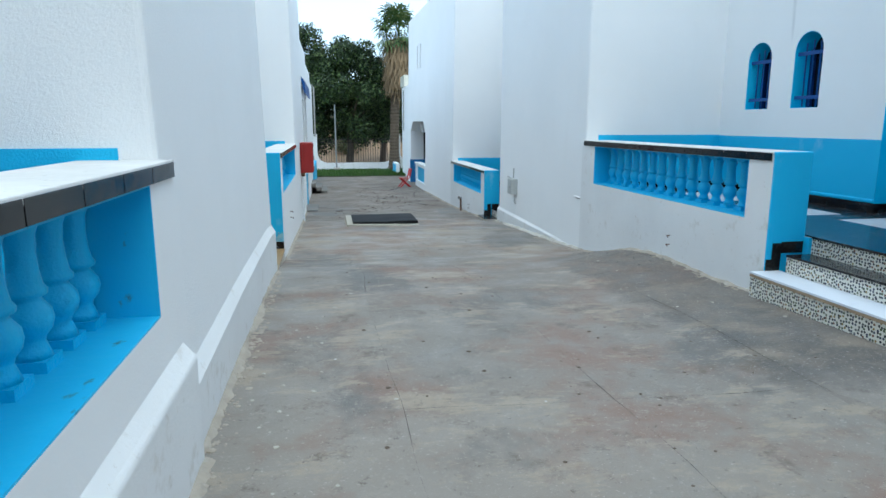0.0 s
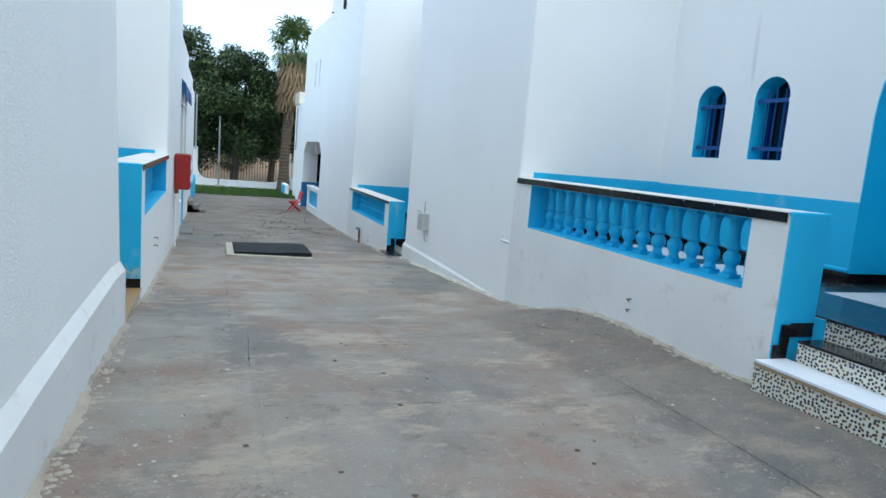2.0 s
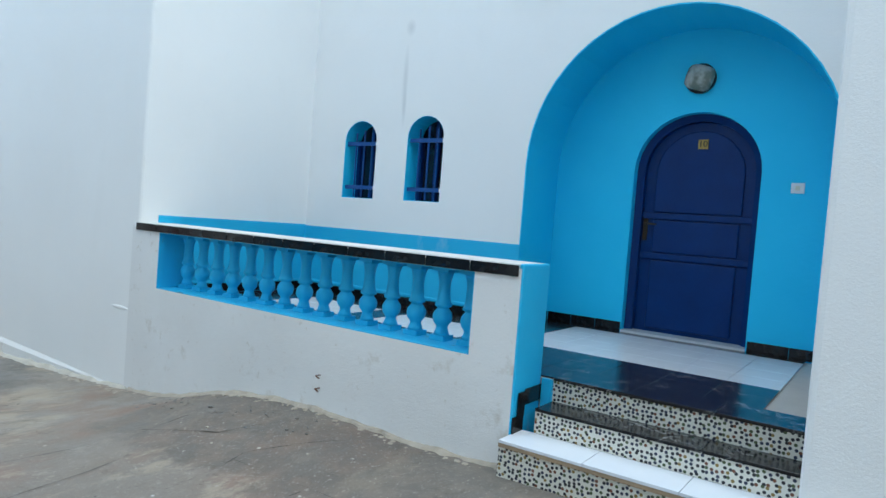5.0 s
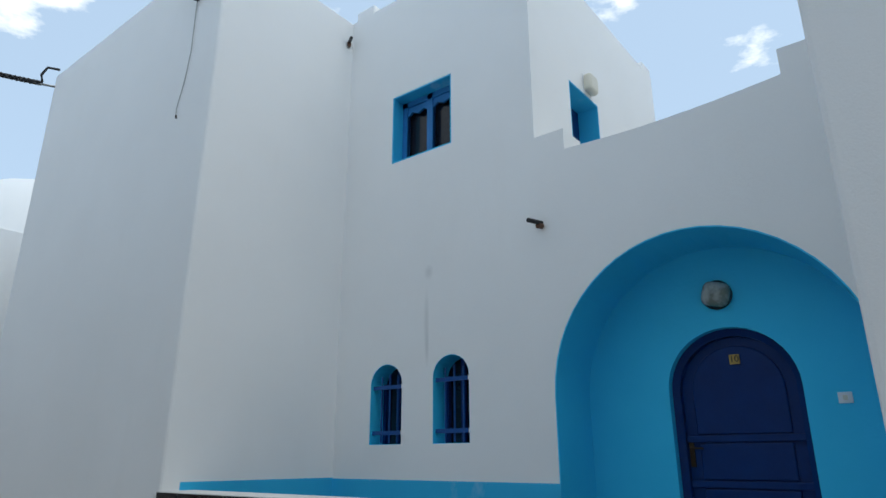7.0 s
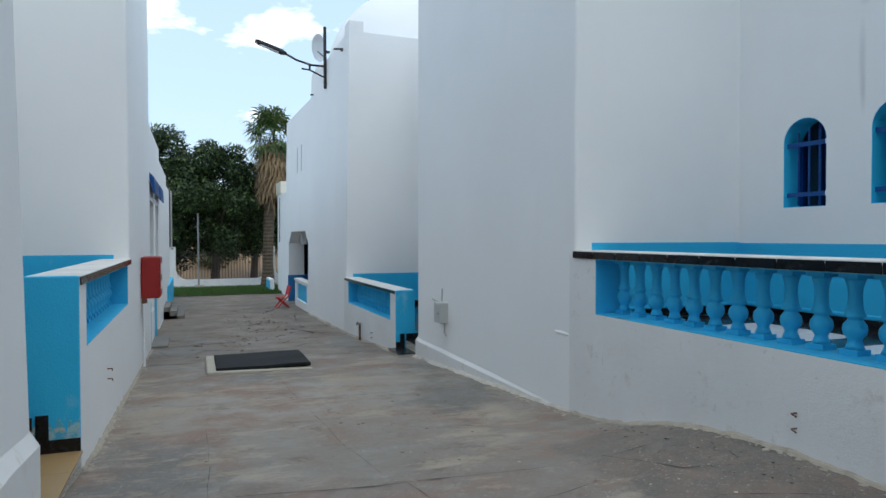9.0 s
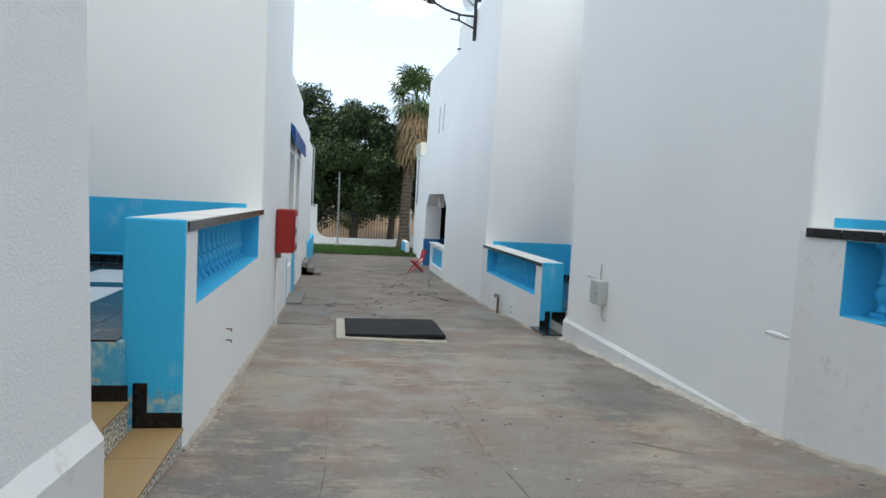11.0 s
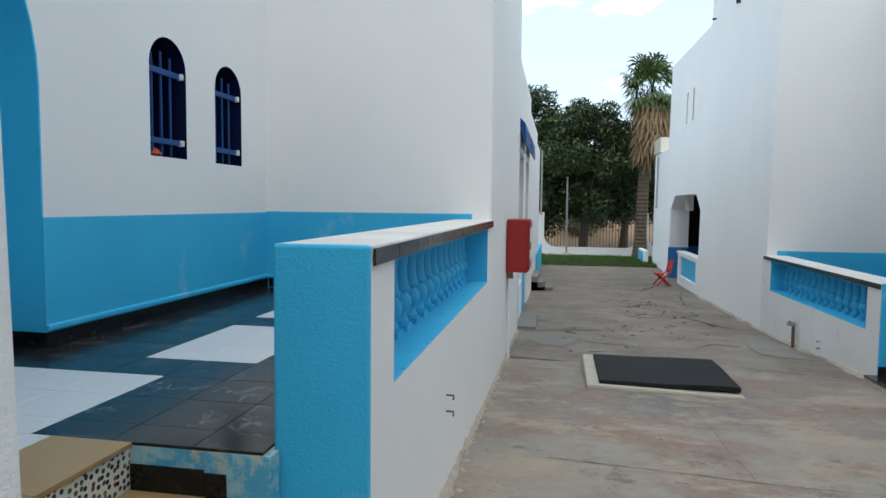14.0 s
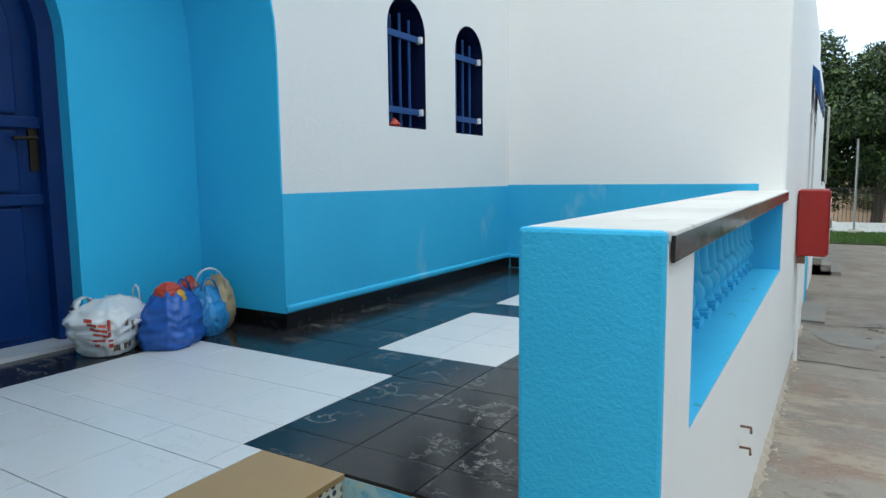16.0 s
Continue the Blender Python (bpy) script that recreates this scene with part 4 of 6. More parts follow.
# upper window with blue reveal
uw = part("window", boxm(6.33, 6.36, 7.5, 8.6, 5.1, 6.2), DARKGLASS, house_r, "square upper window with navy shutters and blue reveal")
bm = bmesh.new()
for a, b, c, d in ((7.56, 8.53, 5.17, 5.20), (7.56, 8.53, 6.13, 6.16), (7.555, 7.58, 5.18, 6.15), (8.51, 8.535, 5.18, 6.15)):
    box(bm, 6.063, 6.30, a, b, c, d)
part("reveal", bm, BLUE, uw)
bm = bmesh.new()
for a, b in ((7.58, 7.66), (8.0, 8.09), (8.43, 8.51)):
    box(bm, 6.24, 6.30, a, b, 5.2, 6.13)
box(bm, 6.24, 6.30, 7.58, 8.51, 6.05, 6.13)
box(bm, 6.24, 6.30, 7.58, 8.51, 5.2, 5.26)
part("sash", bm, MIDBLUE, uw)
for c in (7.83, 8.26):
    hole = [(c - 0.17, 5.26), (c + 0.17, 5.26), (c + 0.17, 5.92), (c + 0.10, 5.97), (c, 5.93), (c - 0.10, 5.97), (c - 0.17, 5.92)]
    part("panel", pierced([(c - 0.18, 5.25), (c + 0.18, 5.25), (c + 0.18, 6.06), (c - 0.18, 6.06)], [hole], lambda a, b, d: (6.26 + d, a, b), 0.03), MIDBLUE, uw)
ud = part("window", boxm(7.0, 7.9, 6.72, 6.76, 4.2, 6.12), NAVY, house_r, "navy terrace door in a blue reveal")
bm = bmesh.new()
for a, b, c, d in ((7.015, 7.04, 4.2, 6.1), (7.84, 7.865, 4.2, 6.1), (7.02, 7.86, 6.08, 6.105)):
    box(bm, a, b, 6.433, 6.72, c, d)
part("reveal", bm, BLUE, ud)

# tower before the near villa's porch
H0 = thing("house", (5, 0, 0), "white plastered villa tower beside the lane", "house")
bm = boxm(3.90, 11.4, -1.0, 3.60, -0.5, 7.7)
for v in bm.verts:
    if v.co.x < 4:
        v.co.x += 0.003 * max(0, v.co.z)
part("wall", bm, WHITE, H0, "tall white plastered tower wall", 0.035)
part("merlon", boxm(5.9, 6.3, 3.22, 3.59, 7.68, 7.85), WHITE, H0)
part("plinth", boxm(3.845, 3.95, -1.0, 3.60, -0.4, 0.3), PLINTH, H0, "", 0.015)

# far villa: tower front with slits and a chamfered alcove
YA, YB = 19.23, 30.4
prof = [(YA, -1.6), (YB, -1.6), (YB, 6.0), (24.6, 5.85), (24.6, 6.55), (23.2, 6.62), (23.2, 6.42), (YA + 0.5, 6.42), (YA + 0.5, 6.66), (YA, 6.66)]
alc = [(24.75, -1.3), (29.25, -1.3), (29.25, 1.2), (28.6, 1.62), (25.4, 1.62), (24.75, 1.2)]
slits = [[(26.35, 3.70), (26.55, 3.70), (26.55, 4.62), (26.35, 4.62)], [(27.25, 3.70), (27.45, 3.70), (27.45, 4.62), (27.25, 4.62)]]
bm = pierced(prof, [alc] + slits, lambda a, b, d: (3.72 + d, a, b), 0.35)
for v in bm.verts:
    v.co.x += 0.020 * max(0, v.co.z)
part("wall", bm, WHITE, house_r2, "white plastered tower front with two slits and an alcove")
bm = boxm(3.95, 9.5, YA + 0.002, YA + 0.4, -1.6, 6.42)
part("wall", bm, WHITE, house_r2, "", 0.02)
part("roof", boxm(4.0, 9.5, YA + 0.3, 24.6, 6.0, 6.3), PLINTH, house_r2)
part("wall", boxm(9.3, 9.6, YA, YB, -1.5, 6.0), WHITE, house_r2)
part("wall", boxm(3.9, 9.6, YB - 0.35, YB - 0.003, -1.5, 5.9), WHITE, house_r2)
part("roof", boxm(4.0, 9.5, 24.6, YB - 0.3, 5.3, 5.5), PLINTH, house_r2)
# black boxes paint the shade inside the slits
bm = bmesh.new()
box(bm, 3.86, 4.03, 26.3, 26.6, 3.6, 4.7)
box(bm, 3.86, 4.03, 27.2, 27.5, 3.6, 4.7)
part("slit_shade", bm, HATCH_AND_SHADE, house_r2, "black fill as painted shade behind the wall slits")
# back and far end coloured near-black for the alcove's inner shade, no doorway
part("alcove_wall", boxm(5.6, 5.8, 24.4, 29.6, -1.3, 1.9), HATCH_AND_SHADE, house_r2, "near-black back wall as painted shade in the alcove")
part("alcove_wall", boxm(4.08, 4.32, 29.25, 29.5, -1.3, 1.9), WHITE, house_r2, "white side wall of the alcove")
part("alcove_wall", boxm(4.05, 5.8, 29.9, 30.02, -1.3, 1.9), HATCH_AND_SHADE, house_r2, "near-black end wall as painted shade in the alcove")
bm = bmesh.new()
prism(bm, [(4.08, 1.64), (4.32, 1.64), (4.32, 1.15), (4.20, 1.15)], lambda u, v, d: (u, 28.6 + d, v), 0.64)
part("soffit", bm, WHITE, house_r2, "sloped white soffit in the alcove")
part("alcove_wall", boxm(4.05, 5.6, 24.5, 24.75, -1.3, 1.9), WHITE, house_r2)
part("alcove_ceiling", boxm(4.05, 5.6, 24.5, 29.5, 1.64, 1.9), WHITE, house_r2)
for x0, x1, y0, y1 in ((5.585, 5.61, 24.76, 29.24), (4.075, 4.326, 29.235, 29.26), (4.3, 5.585, 29.88, 29.905), (3.70, 4.074, 29.236, 29.262)):
    part("dado", boxm(x0, x1, y0, y1, -1.2, -0.05), MIDBLUE, house_r2, "dark blue dado in the alcove")
bm = pierced([(24.75, -1.3), (27.6, -1.3), (27.6, -0.12), (24.75, -0.12)], [[(25.0, -0.78), (27.35, -0.78), (27.35, -0.20), (25.0, -0.20)]], lambda a, b, d: (3.73 + d, a, b), 0.2)
lowp = part("parapet", bm, WHITE, house_r2, "low white parapet in the alcove")
part("panel", boxm(3.80, 3.9, 25.0, 27.35, -0.80, -0.18), BLUE, lowp)
part("cap", boxm(3.70, 3.96, 24.76, 27.65, -0.12, -0.06), WHITE, lowp)
bm = bmesh.new()
prof = []
for i in range(13):
    a = math.pi / 2 * i / 12
    prof.append((2.9 * math.cos(a) + 0.001, 2.5 * math.sin(a)))
lathe(bm, [(2.9, -0.8)] + prof, 40, (6.95, 22.6, 6.4))
part("dome", bm, WHITE, house_r2, "white plastered roof dome", smooth=True)
# drain pipe in the porch corner of the far villa
rng = random.Random(77)
for lab, dz, wide, mat, lift in (("ragged strip of broken plaster in the corner", (0.6, 4.9), 0.10, DAMP, 0.004), ("black damp streak down the corner", (0.3, 4.3), 0.035, HATCH_AND_SHADE, 0.009)):
    bm = bmesh.new()
    prev = None
    for i in range(60):
        z = dz[0] + (dz[1] - dz[0]) * i / 59
        mid = 18.80 + 0.03 * noise.noise(Vector((0, z * 1.3, wide)))
        w = wide * (0.35 + 0.5 * rng.random() + 0.5 * abs(noise.noise(Vector((3, z * 2.2, wide))))) * min(1, (60 - i) / 12)
        row = [bm.verts.new((5.72, mid - w, z)), bm.verts.new((5.72 - lift - 0.022, mid - w, z)), bm.verts.new((5.72 - lift - 0.022, mid + w, z)), bm.verts.new((5.72, mid + w, z))]
        if prev:
            for k in range(3):
                bm.faces.new((prev[k], prev[k + 1], row[k + 1], row[k]))
        prev = row
    part("damp_streak", bm, mat, house_r2, lab)
for z in (3.28, 3.55):
    part("wall_hole", tubem([(5.66, 18.32, z), (5.74, 18.32, z)], 0.05, 10), HATCH_AND_SHADE, house_r2, "dark round hole in the wall")
bm = bmesh.new()
prism(bm, arch(18.1, 0.60, -0.28, 1.15, 0.58, 20), lambda a, b, d: (5.70 + d, a, b), 0.05)
part("window", boxm(5.70, 5.725, 18.12, 18.28, 3.75, 4.75), HATCH_AND_SHADE, house_r2, "tall dark slit window over the porch")
far_door = part("door", bm, MIDBLUE, house_r2, "navy arched door in a mid blue surround")
bm = bmesh.new()
prism(bm, arch(18.1, 0.46, -0.27, 1.12, 0.46, 20), lambda a, b, d: (5.685 + d, a, b), 0.02)
part("leaf", bm, NAVY, far_door)

# farthest low villa beside the lawn
H3 = thing("house", (6, 32, -1.1), "low white villa beyond the alcove", "house")
bm = boxm(3.95, 9.6, YB, 34.6, -1.5, 3.35)
part("wall", bm, WHITE, H3, "low white plastered wall", 0.03)
part("roof_edge", boxm(3.9, 9.6, 33.0, 34.7, 3.35, 3.9), CREAM, H3, "pinkish roof edge")
part("pipe", tubem([(3.92, 33.6, 3.2), (3.90, 33.6, 1.2)], 0.03), FADED_PIPE, H3)
part("parapet", boxm(3.62, 3.80, 34.7, 36.6, -1.4, -0.55), WHITE, H3)
part("panel", boxm(3.60, 3.64, 34.9, 36.4, -1.05, -0.62), BLUE, H3)

# farther villa on the other side, with awning and steps
H4 = thing("house", (-2, 22, -0.9), "low white villa with navy awnings and grey steps", "house")
front = [(18.0, -1.5), (30.0, -1.5), (30.0, 3.15), (27.2, 3.15), (27.2, 3.45), (22.6, 3.45), (22.6, 3.75), (18.0, 3.75)]
oph = [[(18.5, -0.2), (19.9, -0.2), (19.9, 2.2), (18.5, 2.2)], [(20.7, -1.0), (22.0, -1.0), (22.0, 2.2), (20.7, 2.2)]]
part("wall", pierced(front, oph, lambda a, b, d: (-0.55 - d, a, b), 0.3), WHITE, H4, "white plastered front with tall openings")
part("wall", boxm(-3.0, -2.8, 18.0, 30.0, -1.5, 3.0), WHITE, H4)
part("wall", boxm(-3.0, -0.58, 29.7, 29.99, -1.5, 3.1), WHITE, H4)
part("roof", boxm(-3.0, -0.6, 18.0, 30.0, 2.75, 2.95), PLINTH, H4)
part("floor", boxm(-2.9, -0.6, 18.0, 29.8, -1.4, -0.6), GROUT, H4)
bm = bmesh.new()
for a, b in ((18.1, 20.1), (20.4, 22.3)):
    prism(bm, [(0, 2.75), (0.10, 2.64), (0.12, 2.32), (0.09, 2.32), (0.0, 2.65)], lambda u, v, d, a=a: (-0.54 + u, a + d, v), b - a)
part("awning", bm, NAVY_BAR, H4, "faded navy blue awning valance")
part("dado", boxm(-0.56, -0.535, 18.05, 18.48, -1.2, 0.05), BLUE, H4)
part("dado", boxm(-0.56, -0.535, 19.92, 20.68, -1.2, 0.05), BLUE, H4)
part("parapet", boxm(-0.75, -0.50, 27.5, 33.0, -1.4, -0.25), BLUE, H4, "light blue low parapet")
for k in range(3):
    part("step", boxm(-0.55, 0.02 - 0.2 * k, 24.6, 26.4, -1.4, -0.93 + 0.14 * k), DARKCONCRETE, H4, "grey worn step")
part("step", boxm(-0.55, -0.22, 18.3, 19.8, -1.4, -0.84), DARKCONCRETE, H4, "small dark step by the wall")
part("pipe", tubem([(-0.50, 28.0, 3.1), (-0.42, 28.0, 3.0), (-0.42, 28.0, 1.0)], 0.03), FADED_PIPE, H4)

# walls closing the lane behind the start
HB = thing("house", (1.7, -8, 0.1), "plain white wall closing the lane", "house")
part("wall", boxm(-8, 12, -9.0, -8.7, -0.4, 6.5), WHITE, HB)
part("wall", boxm(3.9, 4.2, -8.7, -1.0, -0.4, 6.5), WHITE, HB)
part("wall", boxm(-0.8, -0.51, -8.7, -3.2, -0.4, 6.5), WHITE, HB)

# ---------------- fixtures on the houses ----------------
def street_lamp(x, y, z, label):
    S = thing("street_lamp", (x, y, z), label, "street lamp", "street lamps")
    part("pole", tubem([(x - 0.07, y, z), (x - 0.07, y, z + 1.72)], 0.045, 10), BLACKMETAL, S)
    arm = part("arm", tubem([(x - 0.07, y, z + 0.62), (x - 0.45, y, z + 0.62), (x - 0.85, y, z + 0.72), (x - 1.15, y, z + 0.86)], 0.030, 8), BLACKMETAL, S)
    part("brace", tubem([(x - 0.07, y, z + 0.30), (x - 0.5, y, z + 0.48), (x - 0.72, y, z + 0.50)], 0.024, 8), BLACKMETAL, arm)
    part("clamp", tubem([(x - 0.5, y, z + 0.47), (x - 0.5, y, z + 0.63)], 0.03, 8), BLACKMETAL, arm)
    bm = bmesh.new()
    prism(bm, [(0, 0), (0.15, -0.055), (0.85, -0.05), (0.95, 0), (0.85, 0.035), (0.15, 0.045)], lambda a, b, d: (x - 1.12 - a * 0.90, y - 0.13 + d, z + 0.86 + b + a * 0.30), 0.26)
    head = part("lamp_head", bm, BLACKMETAL, S, "flat dark lamp head", 0.015)
    bm = bmesh.new()
    prism(bm, [(0.25, -0.062), (0.80, -0.058), (0.80, -0.05), (0.25, -0.05)], lambda a, b, d: (x - 1.12 - a * 0.90, y - 0.09 + d, z + 0.86 + b + a * 0.30), 0.18)
    part("lens", bm, WHITEPLASTIC, head)
    for zz in (0.12, 1.0):
        part("bracket", boxm(x - 0.09, x + 0.06, y - 0.05, y + 0.05, z + zz, z + zz + 0.05), BLACKMETAL, S)
    return S


street_lamp(3.86, 22.0, 5.60, "black wall-mounted street lamp on the far tower")
street_lamp(3.93, 9.87, 7.02, "black wall-mounted street lamp on the near tower")
DISH = thing("satellite_dish", (3.85, 22.35, 6.6), "white satellite dish clamped beside the lamp pole", "satellite dish")
bm = bmesh.new()
lathe(bm, [(0.02, 0.10), (0.18, 0.085), (0.32, 0.04), (0.38, 0.0), (0.385, 0.0), (0.32, 0.055), (0.18, 0.10), (0.02, 0.115)], 24)
bmesh.ops.transform(bm, matrix=pose(3.70, 22.45, 6.85, 0, 78, 20), verts=bm.verts)
part("dish", bm, WHITEPLASTIC, DISH, smooth=True)
part("mount", tubem([(3.86, 22.45, 6.6), (3.66, 22.45, 6.75)], 0.02), STEEL, DISH)

CABLE = thing("overhead_cable", (3.98, 14.3, 7.5), "black twisted cable bundle strung across the lane", "cable")
bm = bmesh.new()
a, b = Vector((3.74, 14.33, 7.50)), Vector((-0.60, 15.4, 7.52))
for ph in (0, 2.09, 4.19):
    pts = []
    for i in range(121):
        f = i / 120
        p = a.lerp(b, f)
        p.z -= 0.14 * 4 * f * (1 - f)
        pts.append(p + 0.024 * Vector((0, math.cos(f * 150 + ph), math.sin(f * 150 + ph))))
    tube(bm, pts, 0.024, 6)
part("strand", bm, BLACKMETAL, CABLE)
part("bracket", tubem([(3.96, 14.25, 7.50), (3.64, 14.35, 7.47)], 0.02), STEEL, CABLE)
part("lead", tubem([(3.74, 14.3, 7.52), (3.70, 14.28, 7.62), (3.76, 14.25, 7.78), (3.93, 14.2, 7.80)], 0.022), BLACKMETAL, CABLE)

WIRE = thing("loose_wire", (4.07, 9.9, 6.9), "thin loose wire hanging down the tower wall", "wire")
part("strand", tubem([(3.91, 9.93, 7.05), (3.905, 9.90, 6.3), (3.905, 9.96, 5.9), (3.905, 10.06, 5.55), (3.90, 10.04, 5.44)], 0.006, 5), FADED_PIPE, WIRE)
part("tip", tubem([(3.90, 10.04, 5.46), (3.90, 10.03, 5.42)], 0.012, 6), BLACKMETAL, WIRE)


def spout(x, y, z, dx, dy, label):
    S = thing("water_spout", (x, y, z), label, "water spout", "water spouts")
    d = Vector((dx, dy, -0.03))
    bm = tubem([(x, y, z), Vector((x, y, z)) + d], 0.024, 12)
    part("pipe", bm, BLACKMETAL, S)
    part("collar", tubem([(x + 0.01, y, z - 0.03), Vector((x, y, z - 0.035)) + d * 0.3], 0.030, 10), RUST, S)
    return S


spout(6.06, 6.39, 3.88, -0.24, 0.02, "dark drain spout with rust stain in the porch wall")
spout(5.97, 9.36, 7.33, -0.10, -0.16, "dark drain spout high in the corner")
spout(4.0, 24.2, 5.9, -0.25, 0.0, "small roof spout on the far tower")
spout(3.86, 19.9, 6.15, -0.25, 0.0, "small roof spout on the far tower")


def bulkhead(x, y, z, s, label, m):
    B = thing("wall_lamp", (x, y, z), label, "wall lamp")
    bm = bmesh.new()
    bmesh.ops.create_uvsphere(bm, u_segments=20, v_segments=12, radius=1)
    for v in bm.verts:
        r = max(abs(v.co.y), abs(v.co.z))
        v.co = Vector((v.co.x * 0.06, math.copysign(abs(v.co.y) ** 0.55, v.co.y) * 0.128, math.copysign(abs(v.co.z) ** 0.55, v.co.z) * 0.118))
    bmesh.ops.transform(bm, matrix=m @ Matrix.Translation((-0.05, 0, 0)), verts=bm.verts)
    part("globe", bm, GLASSY, B, "ribbed clear lamp glass", smooth=True)
    bm = bmesh.new()
    lathe(bm, [(0.10, 0), (0.140, 0.0), (0.142, 0.022), (0.125, 0.034), (0.105, 0.028)], 24)
    bmesh.ops.transform(bm, matrix=m @ Matrix.Rotation(radians(-90), 4, 'Y'), verts=bm.verts)
    part("base", bm, BLACKMETAL, B, "dark metal lamp ring", smooth=False)
    return B


kg = Nodes("lamp_glass", 0.15)
# pale blotches in the base colour paint the bright highlights of the glass
kg.base(kg.mix(kg.mask(kg.noise(7, 3, 0.5), 0.42, 0.6), (0.30, 0.33, 0.27), (0.78, 0.80, 0.72)))
kg.b.inputs["Transmission Weight"].default_value = 0.35
kg.bump(kg.noise(60, 2, 0.5, (1, 6, 1)), 0.6, 0.01)
GLASSY = kg.m
bulkhead(6.78, 4.95, 3.03, 1, "oval bulkhead lamp above the navy door", pose(6.78, 4.95, 3.03, 16, 0, 0))
bulkhead(5.72, 18.1, 2.10, 1, "round bulkhead lamp above the far porch door", pose(5.72, 18.1, 2.10))
UL = thing("wall_lamp", (7.54, 6.43, 6.24), "cream bulkhead lamp beside the terrace door", "wall lamp")
bm = boxm(7.42, 7.66, 6.30, 6.43, 6.12, 6.38)
part("body", bm, CREAM, UL, "", 0.05, segs=3)
part("base", boxm(7.44, 7.64, 6.415, 6.432, 6.1, 6.4), WHITEPLASTIC, UL, "", 0.01)
SW = thing("door_bell", (6.78, 4.06, 2.03), "white plastic bell push plate on the blue wall", "door bell")
part("plate", boxm(6.765, 6.779, 4.005, 4.11, 1.985, 2.075), WHITEPLASTIC, SW, "", 0.004)
part("button", boxm(6.758, 6.766, 4.04, 4.075, 2.01, 2.05), CREAM, SW, "", 0.003)

EB = thing("meter_box", (3.88, 13.3, 0.2), "grey metal meter box on the white wall", "electric box")
part("body", boxm(3.77, 3.91, 12.87, 13.13, 0.10, 0.41), GREYBOX, EB, "", 0.008)
part("door", boxm(3.762, 3.772, 12.885, 13.115, 0.115, 0.395), GREYBOX, EB, "", 0.004)
part("latch", boxm(3.752, 3.764, 12.905, 12.93, 0.23, 0.27), STEEL, EB)
part("conduit", tubem([(3.86, 13.02, 0.42), (3.865, 13.02, 0.62)], 0.012), FADED_PIPE, EB)
part("conduit", tubem([(3.86, 13.16, 0.40), (3.86, 13.44, 0.42)], 0.012), FADED_PIPE, EB)
part("conduit", tubem([(3.855, 12.9, 0.10), (3.85, 12.9, -0.05), (3.85, 12.8, -0.08)], 0.010), FADED_PIPE, EB)

# stray ledge of plaster on the near wall
LD = thing("plaster_ledge", (3.9, 9.6, 0.40), "small white plaster lump stuck on the wall", "plaster")
bm = bmesh.new()
bmesh.ops.create_icosphere(bm, subdivisions=2, radius=1)
for v in bm.verts:
    v.co = Vector((3.905 + v.co.x * 0.010, 9.62 + v.co.y * 0.15, 0.40 + v.co.z * 0.022))
part("lump", bm, WHITE, LD, smooth=True)

# red hose cabinet
RC = thing("hose_cabinet", (-0.34, 15.7, 0.4), "red painted metal hose cabinet fixed to the wall", "cabinet")
body = part("body", boxm(-0.505, -0.235, 15.36, 16.06, 0.41, 1.09), RED, RC, "", 0.012)
part("door", boxm(-0.236, -0.218, 15.38, 16.04, 0.43, 1.07), RED, RC, "", 0.006)
part("glass", boxm(-0.220, -0.214, 15.50, 15.92, 0.55, 0.98), WHITEPLASTIC, RC, "pale cabinet pane")
part("handle", boxm(-0.218, -0.198, 15.43, 15.46, 0.70, 0.80), STEEL, RC)
part("bracket", boxm(-0.5, -0.42, 15.38, 15.42, 0.33, 0.41), RUST, RC)
part("pipe", tubem([(-0.47, 15.40, 0.42), (-0.47, 15.40, -0.85)], 0.018), WHITEPLASTIC, RC)

# hatch in the lane
HT = thing("floor_hatch", (1.27, 14.5, -0.6), "dark sheet hatch cover on a low mortar kerb", "hatch")
bm = boxm(0.60, 2.00, 13.93, 15.20, -0.60, -0.545)
bmesh.ops.subdivide_edges(bm, edges=list(bm.edges), cuts=5, use_grid_fill=True)
for v in bm.verts:
    v.co.z += 0.012 * noise.noise(Vector((v.co.x * 2, v.co.y * 2, 1))) - 0.02 * max(0, v.co.y - 14.6)
part("cover", bm, HATCH_AND_SHADE, HT, "", 0.008)
bm = boxm(0.44, 2.06, 13.86, 15.28, -0.80, -0.60)
for v in bm.verts:
    if v.co.z > -0.7:
        v.co.x += 0.03 if v.co.x < 1 else -0.04
        v.co.z += 0.02 if v.co.x < 1 else -0.02
part("kerb", bm, KERB, HT, "pale rough mortar kerb", 0.02)


